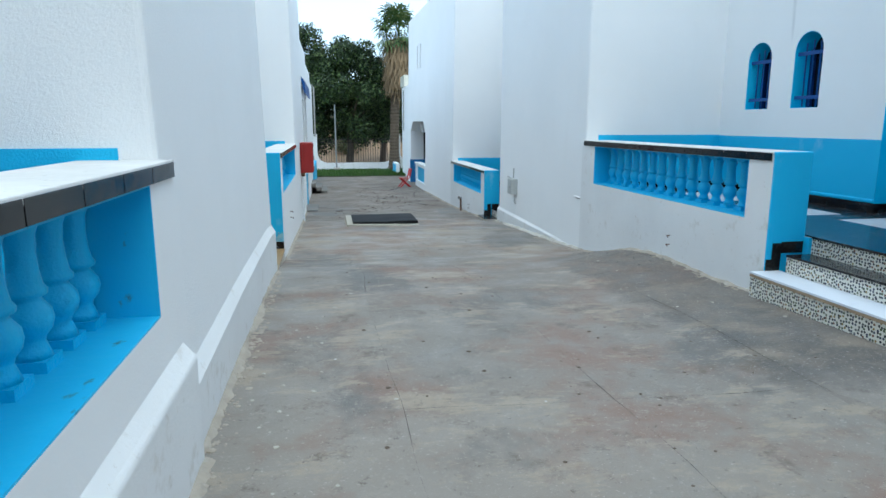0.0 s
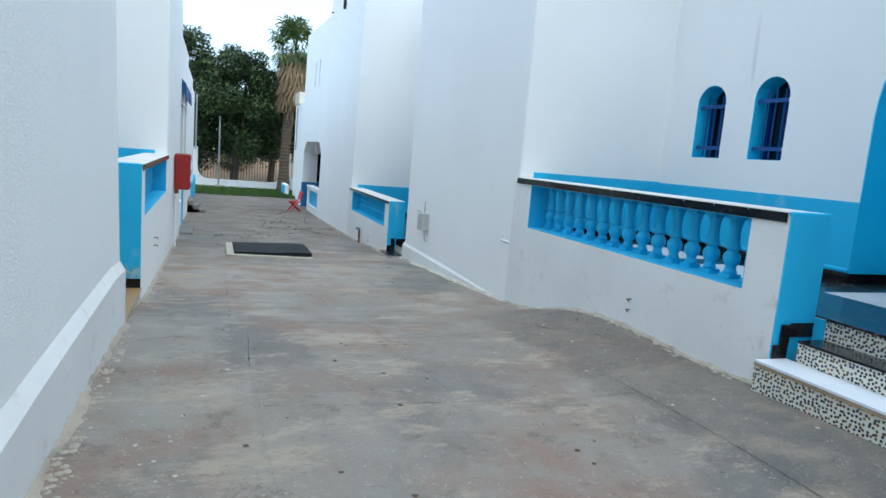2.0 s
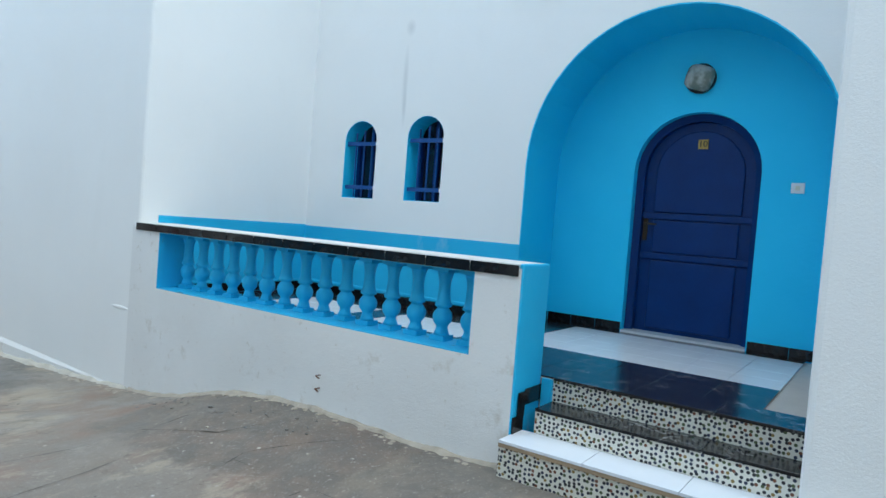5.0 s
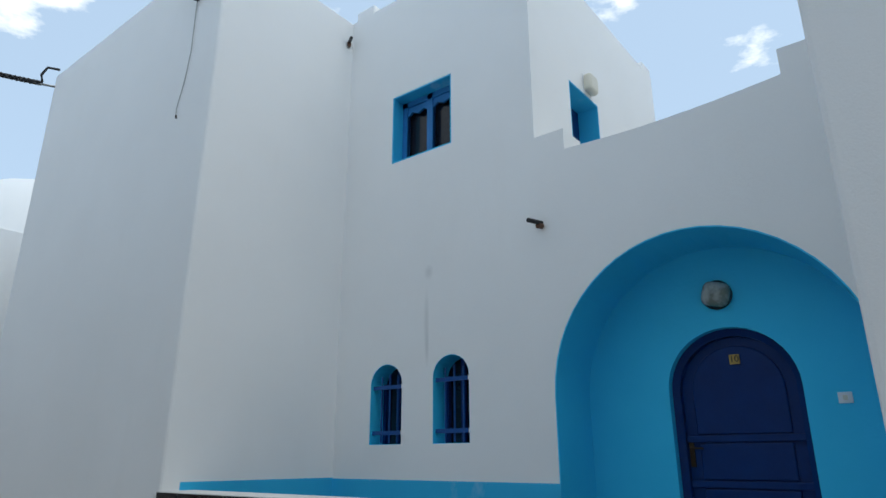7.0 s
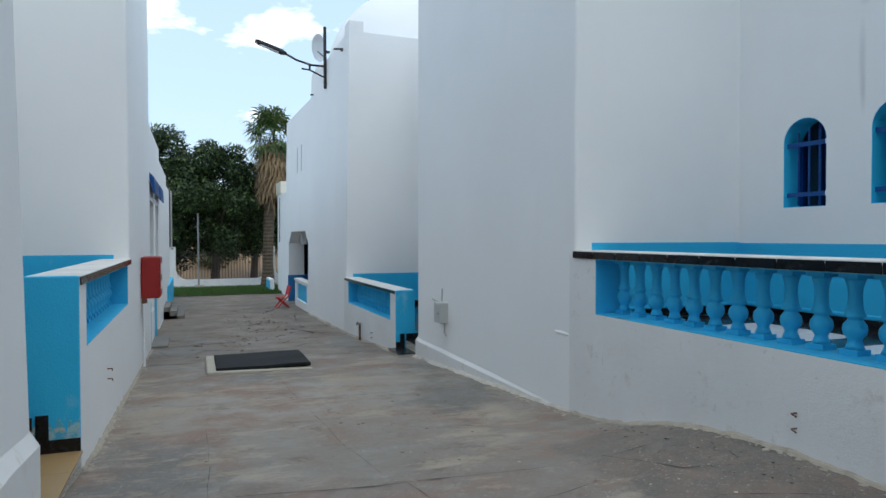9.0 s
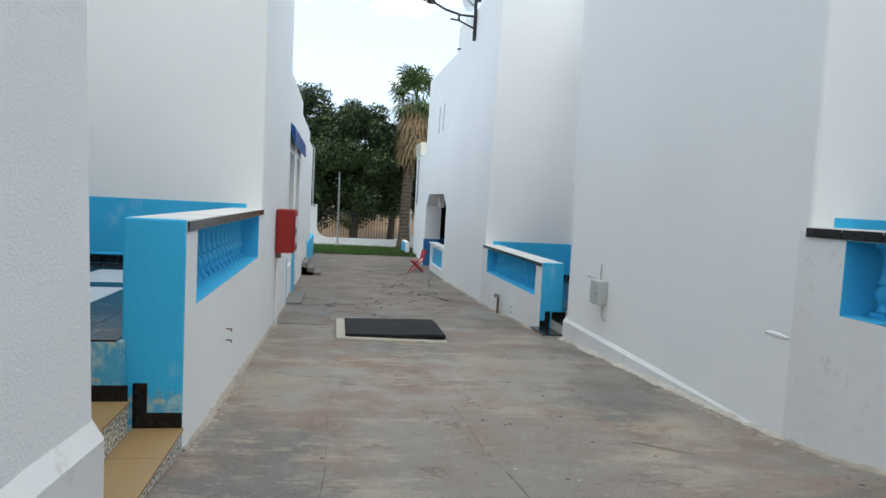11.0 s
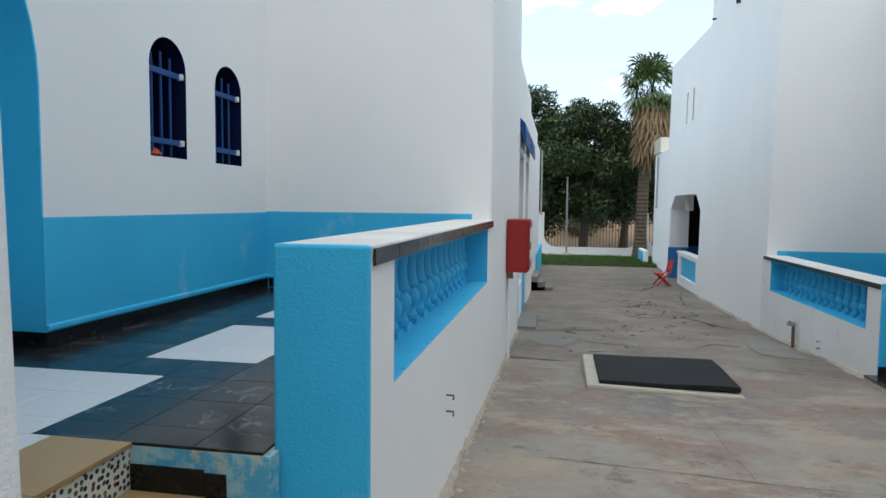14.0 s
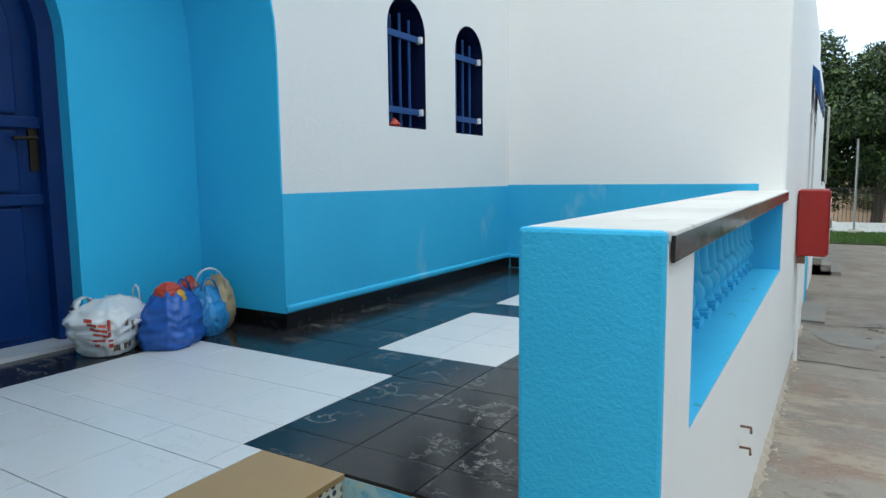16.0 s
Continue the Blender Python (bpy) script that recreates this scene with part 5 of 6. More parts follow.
# red folding chair
def folding_chair(x, y, z, rot):
    C = thing("folding_chair", (x, y, z), "red plastic folding chair by the alcove", "chair")
    m = pose(x, y, z, 0, 0, rot) @ Matrix.Scale(0.82, 4)

    def put(name, bm, lab=""):
        bmesh.ops.transform(bm, matrix=m, verts=bm.verts)
        return part(name, bm, RED_PLASTIC, C, lab)
    for sx in (-0.2, 0.2):
        put("leg", tubem([(sx, -0.28, 0), (sx, 0.0, 0.32), (sx, 0.20, 0.50), (sx, 0.30, 0.92)], 0.030, 8))
        put("leg", tubem([(sx * 0.85, 0.26, 0), (sx * 0.85, -0.24, 0.46)], 0.030, 8))
    for k in range(5):
        put("slat", boxm(-0.2, 0.2, -0.27 + 0.085 * k, -0.20 + 0.085 * k, 0.445, 0.465))
    for k in range(5):
        put("slat", boxm(-0.19, 0.19, 0.225 + 0.017 * k, 0.25 + 0.017 * k, 0.55 + 0.075 * k, 0.62 + 0.075 * k))
    put("stretcher", tubem([(-0.17, 0.18, 0.09), (0.17, 0.18, 0.09)], 0.014))
    return C


folding_chair(3.18, 26.8, ground_z(3.18, 26.8), -80)


# carrier bags
def crumpled(x, y, z, w, d, h, prof, rot, seed, lean=0.0):
    """A stuffed bag: rounded-square sections after prof, with folds and creases."""
    bm = bmesh.new()
    rows, n, m = [], 56, 34
    for r in range(m + 1):
        f = r / m
        k = f * (len(prof) - 1)
        i0 = min(int(k), len(prof) - 2)
        g = prof[i0] + (prof[i0 + 1] - prof[i0]) * smoothstep(0, 1, k - i0)
        row = []
        for i in range(n):
            a = 2 * math.pi * i / n
            ca, sa = math.cos(a), math.sin(a)
            e = 0.62
            qx, qy = math.copysign(abs(ca) ** e, ca), math.copysign(abs(sa) ** e, sa)
            q = Vector((ca, sa, f * 2.4))
            crease = abs(noise.noise(q * 2.6 + Vector((seed, 0, 0)))) * 0.20 + abs(noise.noise(Vector((ca * 5, sa * 5, f * 3 + seed)))) * 0.13 + abs(noise.noise(q * 9 + Vector((0, seed, 0)))) * 0.06
            top = 0.10 * noise.noise(Vector((ca * 2.2, sa * 2.2, seed))) * f
            s = g * (1.08 - crease)
            px, py = qx * w / 2 * s, qy * d / 2 * s
            row.append(bm.verts.new((x + px * math.cos(rot) - py * math.sin(rot) + lean * f * f, y + px * math.sin(rot) + py * math.cos(rot), z + 0.004 + h * (f + top))))
        rows.append(row)
    for a, b in zip(rows, rows[1:]):
        for i in range(n):
            bm.faces.new((a[i], a[(i + 1) % n], b[(i + 1) % n], b[i]))
    bm.faces.new(rows[0][::-1])
    bm.faces.new(rows[-1])
    return bm


def bag_handle(B, x, y, z, w, h, material, rot=0, wide=0.022):
    pts = []
    for i in range(17):
        a = math.pi * i / 16
        pts.append(Vector((x + w * math.cos(a) * math.cos(rot), y + w * math.cos(a) * math.sin(rot), z + h * math.sin(a) ** 0.8)))
    bm = bmesh.new()
    prev = None
    for i, p in enumerate(pts):
        wd = wide * (1.5 - math.sin(math.pi * i / 16)) + 0.004 * math.sin(i * 1.7)
        dn = Vector((-math.sin(rot), math.cos(rot), 0))
        row = [bm.verts.new(p + dn * wd + Vector((0, 0, 0.004))), bm.verts.new(p - dn * wd), bm.verts.new(p - dn * wd * 0.9 - Vector((0, 0, 0.006))), bm.verts.new(p + dn * wd * 0.9 - Vector((0, 0, 0.006)))]
        if prev:
            for k in range(4):
                bm.faces.new((prev[k], prev[(k + 1) % 4], row[(k + 1) % 4], row[k]))
        prev = row
    part("handle", bm, material, B, smooth=True)


def prints(B, body_bm, centre, facing, marks, material, label):
    """Flat print lying on the bag's skin: marks are (across, up, width, height, slant)."""
    tree_b = BVHTree.FromBMesh(body_bm)
    f = Vector(facing).normalized()
    side = Vector((0, 0, 1)).cross(f).normalized()
    bm = bmesh.new()
    for a, u, w, h, sl in marks:
        grid = []
        for r in range(3):
            row = []
            for c in range(6):
                q = Vector(centre) + side * (a + w * (c / 5 - 0.5)) + Vector((0, 0, u + h * (r / 2 - 0.5) + sl * (c / 5 - 0.5)))
                hit = tree_b.ray_cast(q + f * 0.5, -f)
                p = hit[0] if hit[0] is not None else q
                row.append(bm.verts.new(p + f * 0.003))
            grid.append(row)
        for r in range(2):
            for c in range(5):
                bm.faces.new((grid[r][c], grid[r][c + 1], grid[r + 1][c + 1], grid[r + 1][c]))
    return part("print", bm, material, B, label)


FZ = 0.38
B1 = thing("carrier_bag", (-3.38, 9.69, FZ), "stuffed white carrier bag with a red cart print", "bag", "bags by the door")
skin = crumpled(-3.38, 9.69, FZ, 0.30, 0.42, 0.27, [0.74, 0.86, 0.96, 1.06, 1.10, 0.86, 0.30], 0.5, 3)
toward = (0.86, -0.51, 0.0)
prints(B1, skin, (-3.38, 9.69, FZ), toward, [(-0.055, 0.175, 0.10, 0.014, -0.02), (-0.05, 0.15, 0.085, 0.014, -0.02), (-0.045, 0.125, 0.07, 0.014, -0.02), (-0.10, 0.20, 0.035, 0.012, 0.0), (-0.01, 0.155, 0.014, 0.09, 0.0), (-0.04, 0.095, 0.09, 0.012, -0.01), (-0.065, 0.07, 0.022, 0.022, 0.0), (-0.005, 0.065, 0.022, 0.022, 0.0)], BAG_RED, "red cart-shaped print")
prints(B1, skin, (-3.38, 9.69, FZ), toward, [(0.07, 0.15, 0.016, 0.07, 0.0), (0.10, 0.145, 0.016, 0.05, 0.0), (0.13, 0.14, 0.014, 0.06, 0.0), (0.02, 0.045, 0.03, 0.035, 0.0), (0.07, 0.045, 0.035, 0.03, 0.0), (0.125, 0.07, 0.03, 0.02, 0.0)], BAG_INK, "dull printed bars")
part("body", skin, BAG_W, B1, smooth=True)
bag_handle(B1, -3.42, 9.58, FZ + 0.23, 0.06, 0.06, BAG_W, 1.9)
bag_handle(B1, -3.36, 9.83, FZ + 0.22, 0.020, 0.10, BAG_W, 0.6, 0.012)
B2 = thing("carrier_bag", (-3.22, 9.94, FZ), "stuffed royal blue carrier bag with packets showing", "bag", "bags by the door")
part("body", crumpled(-3.22, 9.94, FZ, 0.27, 0.37, 0.30, [0.98, 1.06, 1.0, 0.94, 0.86, 0.66, 0.36], 0.5, 7), BAG_B, B2, smooth=True)
part("contents", crumpled(-3.20, 9.91, FZ + 0.24, 0.12, 0.14, 0.09, [0.9, 1.0, 0.9, 0.4], 0.2, 15), BAG_RED, B2, "red packet inside", smooth=True)
part("contents", crumpled(-3.16, 9.94, FZ + 0.22, 0.08, 0.09, 0.07, [0.9, 1.0, 0.9, 0.4], 0.9, 16), BAG_YELLOW, B2, "yellow packet inside", smooth=True)
bag_handle(B2, -3.22, 10.02, FZ + 0.24, 0.035, 0.10, BAG_B, 1.3)
B3 = thing("carrier_bag", (-3.26, 10.22, FZ), "light blue and tan carrier bags with tied handles", "bag", "bags by the door")
part("body", crumpled(-3.24, 10.17, FZ, 0.22, 0.22, 0.27, [0.86, 1.0, 1.05, 0.98, 0.82, 0.6, 0.3], 0.4, 12), BAG_SKY, B3, smooth=True)
part("inner_bag", crumpled(-3.28, 10.29, FZ, 0.18, 0.17, 0.31, [0.7, 0.95, 1.05, 1.0, 0.9, 0.7, 0.3], 0.3, 21), BAG_TAN, B3, "tan translucent inner bag", smooth=True)
part("inner_bag", crumpled(-3.36, 10.16, FZ, 0.16, 0.16, 0.31, [0.8, 0.95, 1.0, 0.95, 0.9, 0.7, 0.3], 0.3, 25), BAG_RED, B3, "red bag behind", smooth=True)
bag_handle(B3, -3.25, 10.22, FZ + 0.25, 0.085, 0.12, BAG_W, 1.2, 0.012)
bag_handle(B3, -3.21, 10.18, FZ + 0.22, 0.05, 0.10, BAG_SKY, 1.5, 0.014)

SC = thing("paper_scrap", (-3.02, 11.58, 1.62), "crumpled white and red paper scrap on the window sill", "litter")
part("paper", crumpled(-3.00, 11.57, 1.615, 0.10, 0.13, 0.13, [0.7, 1.0, 0.8, 0.5, 0.2], 0.4, 41), BAG_W, SC, smooth=True)
part("wrapper", crumpled(-2.98, 11.69, 1.615, 0.09, 0.14, 0.07, [0.8, 1.0, 0.7, 0.3], 0.9, 43), BAG_RED, SC, "red wrapper", smooth=True)

# small standpipe by the far parapet, hose, rubble
SP = thing("standpipe", (3.6, 17.5, -0.85), "rusty little standpipe against the parapet", "pipe")
part("pipe", tubem([(3.66, 17.5, -0.95), (3.66, 17.5, -0.50), (3.60, 17.5, -0.44)], 0.025), RUST, SP)
part("tap", boxm(3.58, 3.68, 17.46, 17.54, -0.50, -0.45), STEEL, SP)
part("patch", boxm(3.55, 3.72, 17.3, 17.7, -1.0, -0.86), DAMP, SP)


def rubble(name, pts, label, mat=RUBBLE, seed=1, n=60, size=0.03, spread=0.06):
    rng = random.Random(seed)
    bm = bmesh.new()
    for i in range(n):
        f = rng.random() * (len(pts) - 1)
        k = min(int(f), len(pts) - 2)
        (xa, ya), (xb, yb) = pts[k], pts[k + 1]
        x = xa + (xb - xa) * (f - k) + rng.gauss(0, spread)
        y = ya + (yb - ya) * (f - k) + rng.gauss(0, spread)
        r = size * (0.3 + rng.random() ** 2 * 1.4)
        before = len(bm.verts)
        ret = bmesh.ops.create_icosphere(bm, subdivisions=1, radius=r)
        for v in ret["verts"]:
            q = v.co * (0.8 + 0.4 * rng.random())
            v.co = Vector((x + q.x * 1.3, y + q.y * 1.3, ground_z(x, y) + q.z * 0.5))
    return tagged(part(name, bm, mat), label, "rubble", kind="stuff")


rubble("mortar_crumbs", [(-0.44, 2.8), (-0.42, 5.0), (-0.43, 7.4)], "crumbled pale mortar along the wall foot", n=260, size=0.012, spread=0.030, seed=2)
rubble("mortar_crumbs", [(-0.46, 9.3), (-0.47, 12.0), (-0.46, 16.0)], "crumbled pale mortar along the wall foot", n=200, size=0.012, spread=0.028, seed=3)
rubble("mortar_crumbs", [(3.85, 5.3), (3.84, 7.4), (3.80, 8.8), (3.8, 10.5), (3.8, 14.2)], "crumbled pale mortar along the wall foot", n=300, size=0.013, spread=0.035, seed=4)
rubble("mortar_crumbs", [(-0.05, 1.2), (-0.15, 3.5), (-0.1, 6.5)], "scattered pale mortar chips on the lane", KERB, 8, 90, 0.008, 0.20)
rubble("pebbles", [(0.2, 1.5), (2.6, 3.5), (0.4, 6.0), (2.5, 9), (0.8, 12)], "scattered dark pebbles and leaf scraps on the lane", BARK, 5, 150, 0.009, 0.8)

rubble("concrete_crumbs", [(3.72, 8.7), (3.5, 8.0), (3.3, 7.5), (3.6, 6.9), (3.7, 6.2)], "dark broken concrete crumbs beside the parapet", DARKCONCRETE, 12, 150, 0.008, 0.15)
rubble("concrete_crumbs", [(3.0, 7.7), (3.1, 6.6), (3.2, 5.2), (3.3, 4.2)], "pale concrete chips near the steps", KERB, 14, 70, 0.007, 0.28)
rubble("dirt_crumbs", [(0.4, 17.0), (1.4, 18.6), (2.2, 21.0), (1.6, 23.0), (2.6, 26.0)], "dark dirt crumbs scattered on the old concrete", BARK, 16, 220, 0.022, 0.55)

# crumbling mortar run where the walls meet the lane
def foot_fillet(pts, side, width, height, seed, label):
    """A ragged low bead of mortar along pts (2D), lying on the lane towards side."""
    bm = bmesh.new()
    prev = None
    line = []
    for (xa, ya), (xb, yb) in zip(pts, pts[1:]):
        n = max(2, int(math.hypot(xb - xa, yb - ya) / 0.035))
        line += [(xa + (xb - xa) * i / n, ya + (yb - ya) * i / n) for i in range(n)]
    for x, y in line:
        big, fine = noise.noise(Vector((x * 1.7, y * 1.7, seed))), noise.noise(Vector((x * 11, y * 11, seed + 3)))
        w = width * max(0.12, 0.75 + 1.1 * big + 0.55 * fine)
        h = height * max(0.15, 0.8 + 0.7 * noise.noise(Vector((x * 6, y * 6, seed + 7))))
        row = []
        for f, u in ((-0.3, 0.0), (0.0, 1.0), (0.45, 0.55 + 0.4 * fine), (1.0, 0.0)):
            q = x + side * w * f
            row.append(bm.verts.new((q, y + 0.01 * fine, ground_z(q, y) + h * u - (0.012 if u == 0 else 0))))
        if prev:
            for i in range(3):
                bm.faces.new((prev[i], prev[i + 1], row[i + 1], row[i]))
        prev = row
    return tagged(part("mortar_bead", bm, RUBBLE if seed % 2 else MORTAR), label, "mortar", kind="stuff")


foot_fillet([(-0.456, -1.1), (-0.456, 3.05), (-0.488, 3.10), (-0.488, 7.76)], 1, 0.060, 0.035, 1, "crumbling sandy mortar bead along the wall foot")
foot_fillet([(-0.51, 9.3), (-0.51, 18.0)], 1, 0.055, 0.035, 3, "crumbling sandy mortar bead along the wall foot")
foot_fillet([(3.90, 5.16), (3.90, 9.4)], -1, 0.085, 0.030, 5, "crumbling sandy mortar bead along the wall foot")
foot_fillet([(3.892, 9.4), (3.872, 11.5), (3.87, 14.4)], -1, 0.085, 0.040, 6, "pale broken mortar bead along the wall foot")
foot_fillet([(3.72, 15.1), (3.72, 24.7)], -1, 0.07, 0.035, 9, "crumbling sandy mortar bead along the wall foot")

# joints and cracks of the lane
crack([(-0.45, 8.1), (0.3, 8.0), (1.4, 7.75), (2.7, 7.6), (3.3, 7.5)], 0.018, seed=1)
crack([(0.525, 1.5), (0.515, 3.0), (0.495, 4.2), (0.475, 5.2), (0.46, 6.3)], 0.004, seed=3)
crack([(2.95, 3.2), (2.95, 4.2), (3.0, 5.4), (3.0, 6.6), (2.8, 7.4)], 0.008, seed=6)
crack([(0.38, 8.0), (0.40, 9.5), (0.42, 11.5)], 0.007, seed=9)
crack([(-0.45, 15.5), (0.1, 15.4), (0.45, 15.35)], 0.075, seed=10)
crack([(2.05, 15.3), (2.8, 15.4), (3.6, 15.2)], 0.05, seed=11)
crack([(-0.4, 18.1), (0.4, 18.3), (1.2, 18.5), (1.5, 19.0)], 0.16, seed=12)
crack([(1.0, 22.5), (1.8, 23.0), (2.4, 22.6), (1.7, 21.8), (1.0, 22.3)], 0.20, seed=13)
crack([(1.4, 26.0), (2.2, 27.0), (2.9, 26.5), (2.3, 25.0)], 0.22, seed=14)
crack([(2.6, 20.5), (3.0, 19.6), (3.5, 19.0)], 0.16, seed=15)
crack([(2.2, 17.0), (2.5, 17.4), (2.9, 17.3)], 0.13, seed=16)
crack([(2.6, 9.4), (3.0, 9.0), (3.5, 8.75)], 0.014, seed=17)

crack([(0.52, 3.45), (1.5, 3.40), (2.9, 3.30)], 0.006, seed=21)
crack([(0.50, 5.5), (1.6, 5.42), (2.95, 5.35)], 0.007, seed=22)
crack([(1.75, 1.2), (1.72, 3.4), (1.70, 5.4), (1.6, 7.7)], 0.006, seed=23)
crack([(0.1, 11.6), (1.6, 11.4), (3.4, 11.3)], 0.014, seed=24)
crack([(1.5, 8.0), (1.45, 11.4), (1.4, 13.8)], 0.006, seed=25)
crack([(3.0, 7.6), (3.2, 7.0), (3.75, 6.6)], 0.013, seed=26)
crack([(2.5, 6.5), (3.1, 6.6), (3.6, 6.2)], 0.009, seed=27)


crack([(0.47, 8.02), (0.49, 7.2), (0.46, 6.3)], 0.012, seed=31)
crack([(2.1, 6.1), (2.6, 5.95), (2.95, 5.9)], 0.010, seed=32)
crack([(1.9, 7.0), (2.4, 7.1), (2.9, 7.25)], 0.009, seed=33)
crack([(0.3, 17.3), (0.8, 17.0), (1.25, 16.9), (1.35, 16.4), (0.6, 16.2)], 0.07, seed=34)
crack([(1.5, 20.4), (2.3, 20.2), (3.0, 20.9), (2.2, 21.6)], 0.10, seed=35)
crack([(3.0, 22.5), (3.2, 24.0), (3.5, 25.5)], 0.09, seed=36)


def ground_patch(outline, mat, seed, lift=0.003):
    """A repaired patch with a ragged rim, lying on the lane."""
    bm = bmesh.new()
    ring = []
    for (xa, ya), (xb, yb) in zip(outline, outline[1:] + outline[:1]):
        n = max(2, int(math.hypot(xb - xa, yb - ya) / 0.12))
        for i in range(n):
            x, y = xa + (xb - xa) * i / n, ya + (yb - ya) * i / n
            x += 0.10 * noise.noise(Vector((x * 2.3, y * 2.3, seed)))
            y += 0.10 * noise.noise(Vector((x * 2.3, y * 2.3, seed + 9)))
            ring.append(bm.verts.new((x, y, 0)))
    edges = [bm.edges.new((ring[i], ring[(i + 1) % len(ring)])) for i in range(len(ring))]
    bmesh.ops.triangle_fill(bm, use_beauty=True, use_dissolve=False, edges=edges)
    for i in range(3):
        bmesh.ops.subdivide_edges(bm, edges=[e for e in bm.edges if e.calc_length() > 0.3], cuts=1)
        bmesh.ops.triangulate(bm, faces=bm.faces)
    for v in bm.verts:
        v.co.z = ground_z(v.co.x, v.co.y) + lift + 0.004
    return part("patch", bm, mat, GROUND, "darker worn concrete patch")


ground_patch([(-0.2, 16.6), (0.3, 16.5), (0.45, 17.3), (0.0, 17.8), (-0.4, 17.6)], DARKCONCRETE, 5)
ground_patch([(2.9, 16.6), (3.5, 16.4), (3.55, 18.4), (3.1, 18.0)], DARKCONCRETE, 17)

# ---------------- far end: lawn, wall, fence, trees ----------------
bm = bmesh.new()
xs = [-14 + 1.0 * i for i in range(32)]
rows = []
for y in (33.0, 34.5, 36, 38.05):
    rows.append([bm.verts.new((x, y + 0.15 * noise.noise(Vector((x, y, 5))), lane(y) + 0.03)) for x in xs])
for a, b in zip(rows, rows[1:]):
    for i in range(len(xs) - 1):
        bm.faces.new((a[i], a[i + 1], b[i + 1], b[i]))
tagged(part("lawn", bm, SOIL), "green lawn strip before the boundary wall", "lawn", kind="structure")


def blades(n, x0, x1, y0, y1, hmin, hmax, seed):
    rng = np.random.default_rng(seed)
    vs, fs = [], []
    for i in range(n):
        x, y, a = rng.uniform(x0, x1), rng.uniform(y0, y1), rng.uniform(0, 6.28)
        h, w = rng.uniform(hmin, hmax), rng.uniform(0.010, 0.022)
        z = lane(y) + 0.02
        lx, ly = rng.normal(0, 0.03), rng.normal(0, 0.03)
        k = len(vs)
        vs += [(x - w * math.cos(a), y - w * math.sin(a), z), (x + w * math.cos(a), y + w * math.sin(a), z), (x + lx, y + ly, z + h)]
        fs.append((k, k + 1, k + 2))
    me = bpy.data.meshes.new("grass")
    me.from_pydata(vs, [], fs)
    me.materials.append(GRASS)
    return new("grass", me)


tagged(blades(16000, -3.0, 6.0, 33.0, 38.0, 0.05, 0.15, 4), "short green grass on the lawn", "grass", kind="stuff")

BW = thing("boundary_wall", (1.4, 38.2, -1.1), "white boundary wall with a curved dip and iron railing", "wall")


def dip_panel(x0, x1, y):
    outl = [(x0, -1.5), (x1, -1.5), (x1, 0.95)]
    r = 0.55
    outl += [(x1 - 0.22, 0.95), (x1 - 0.22, -0.68 + r)]
    outl += [(x1 - 0.22 - r + r * math.cos(t), -0.68 + r - r * math.sin(t)) for t in [i * math.pi / 16 for i in range(1, 9)]]
    outl += [(x0 + 0.22 + r - r * math.sin(t), -0.68 + r - r * math.cos(t)) for t in [i * math.pi / 16 for i in range(0, 9)]]
    outl += [(x0 + 0.22, 0.95), (x0, 0.95)]
    bm = bmesh.new()
    prism(bm, outl, lambda a, b, d: (a, y + d, b), 0.22)
    return bm


for k in range(-2, 4):
    xa = -0.75 + 4.75 * k
    pw = part("wall_panel", dip_panel(xa, xa + 4.75, 38.1), PLINTH, BW, "", 0.015)
    fence = part("railing", tubem([(xa + 0.1, 38.2, 0.66), (xa + 4.65, 38.2, 0.66)], 0.022, 6), BLACKMETAL, pw, "black iron railing")
    bmr = tubem([(xa + 0.1, 38.2, 0.48), (xa + 4.65, 38.2, 0.48)], 0.016, 6)
    part("rail", bmr, BLACKMETAL, pw)
    for i in range(30):
        xx = xa + 0.3 + i * 0.14
        e = min(xx - xa - 0.22, xa + 4.53 - xx)
        zb = -0.68 + (0.55 - math.sqrt(max(0, 0.55 ** 2 - max(0, 0.55 - e) ** 2)) if e < 0.55 else 0)
        if k in (-1, 0, 1):
            part("bar", tubem([(xx, 38.2, zb - 0.02), (xx, 38.2, 0.72)], 0.011, 5), BLACKMETAL, pw)
part("coping", boxm(-9.2, 16.3, 38.06, 38.36, -1.3, -1.02), WHITE, BW, "white wall foot ledge", 0.02)

PO = thing("lamp_post", (0.52, 37.6, -1.1), "slim grey metal post on a stone base", "post")
part("pole", tubem([(0.52, 37.6, -1.0), (0.50, 37.6, 2.6)], 0.045, 10), STEEL, PO)
part("base", boxm(0.32, 0.72, 37.4, 37.8, -1.2, -0.92), KERB, PO, "", 0.03)

# dry bank and scrub beyond the wall
bm = bmesh.new()
xs = [-60 + 4 * i for i in range(31)]
ys = [39.5, 44, 50, 60, 75, 95, 130]
zs = [-1.2, -0.9, 0.1, 0.9, 1.6, 2.2, 3.0]
g = [[bm.verts.new((x, y, z + 0.3 * noise.noise(Vector((x * 0.2, y * 0.2, 0))))) for x in xs] for y, z in zip(ys, zs)]
for r in range(len(ys) - 1):
    for c in range(len(xs) - 1):
        bm.faces.new((g[r][c], g[r][c + 1], g[r + 1][c + 1], g[r + 1][c]))
tagged(part("bank", bm, EARTH, smooth=True), "dry brown earth bank beyond the wall", "bank", kind="structure")


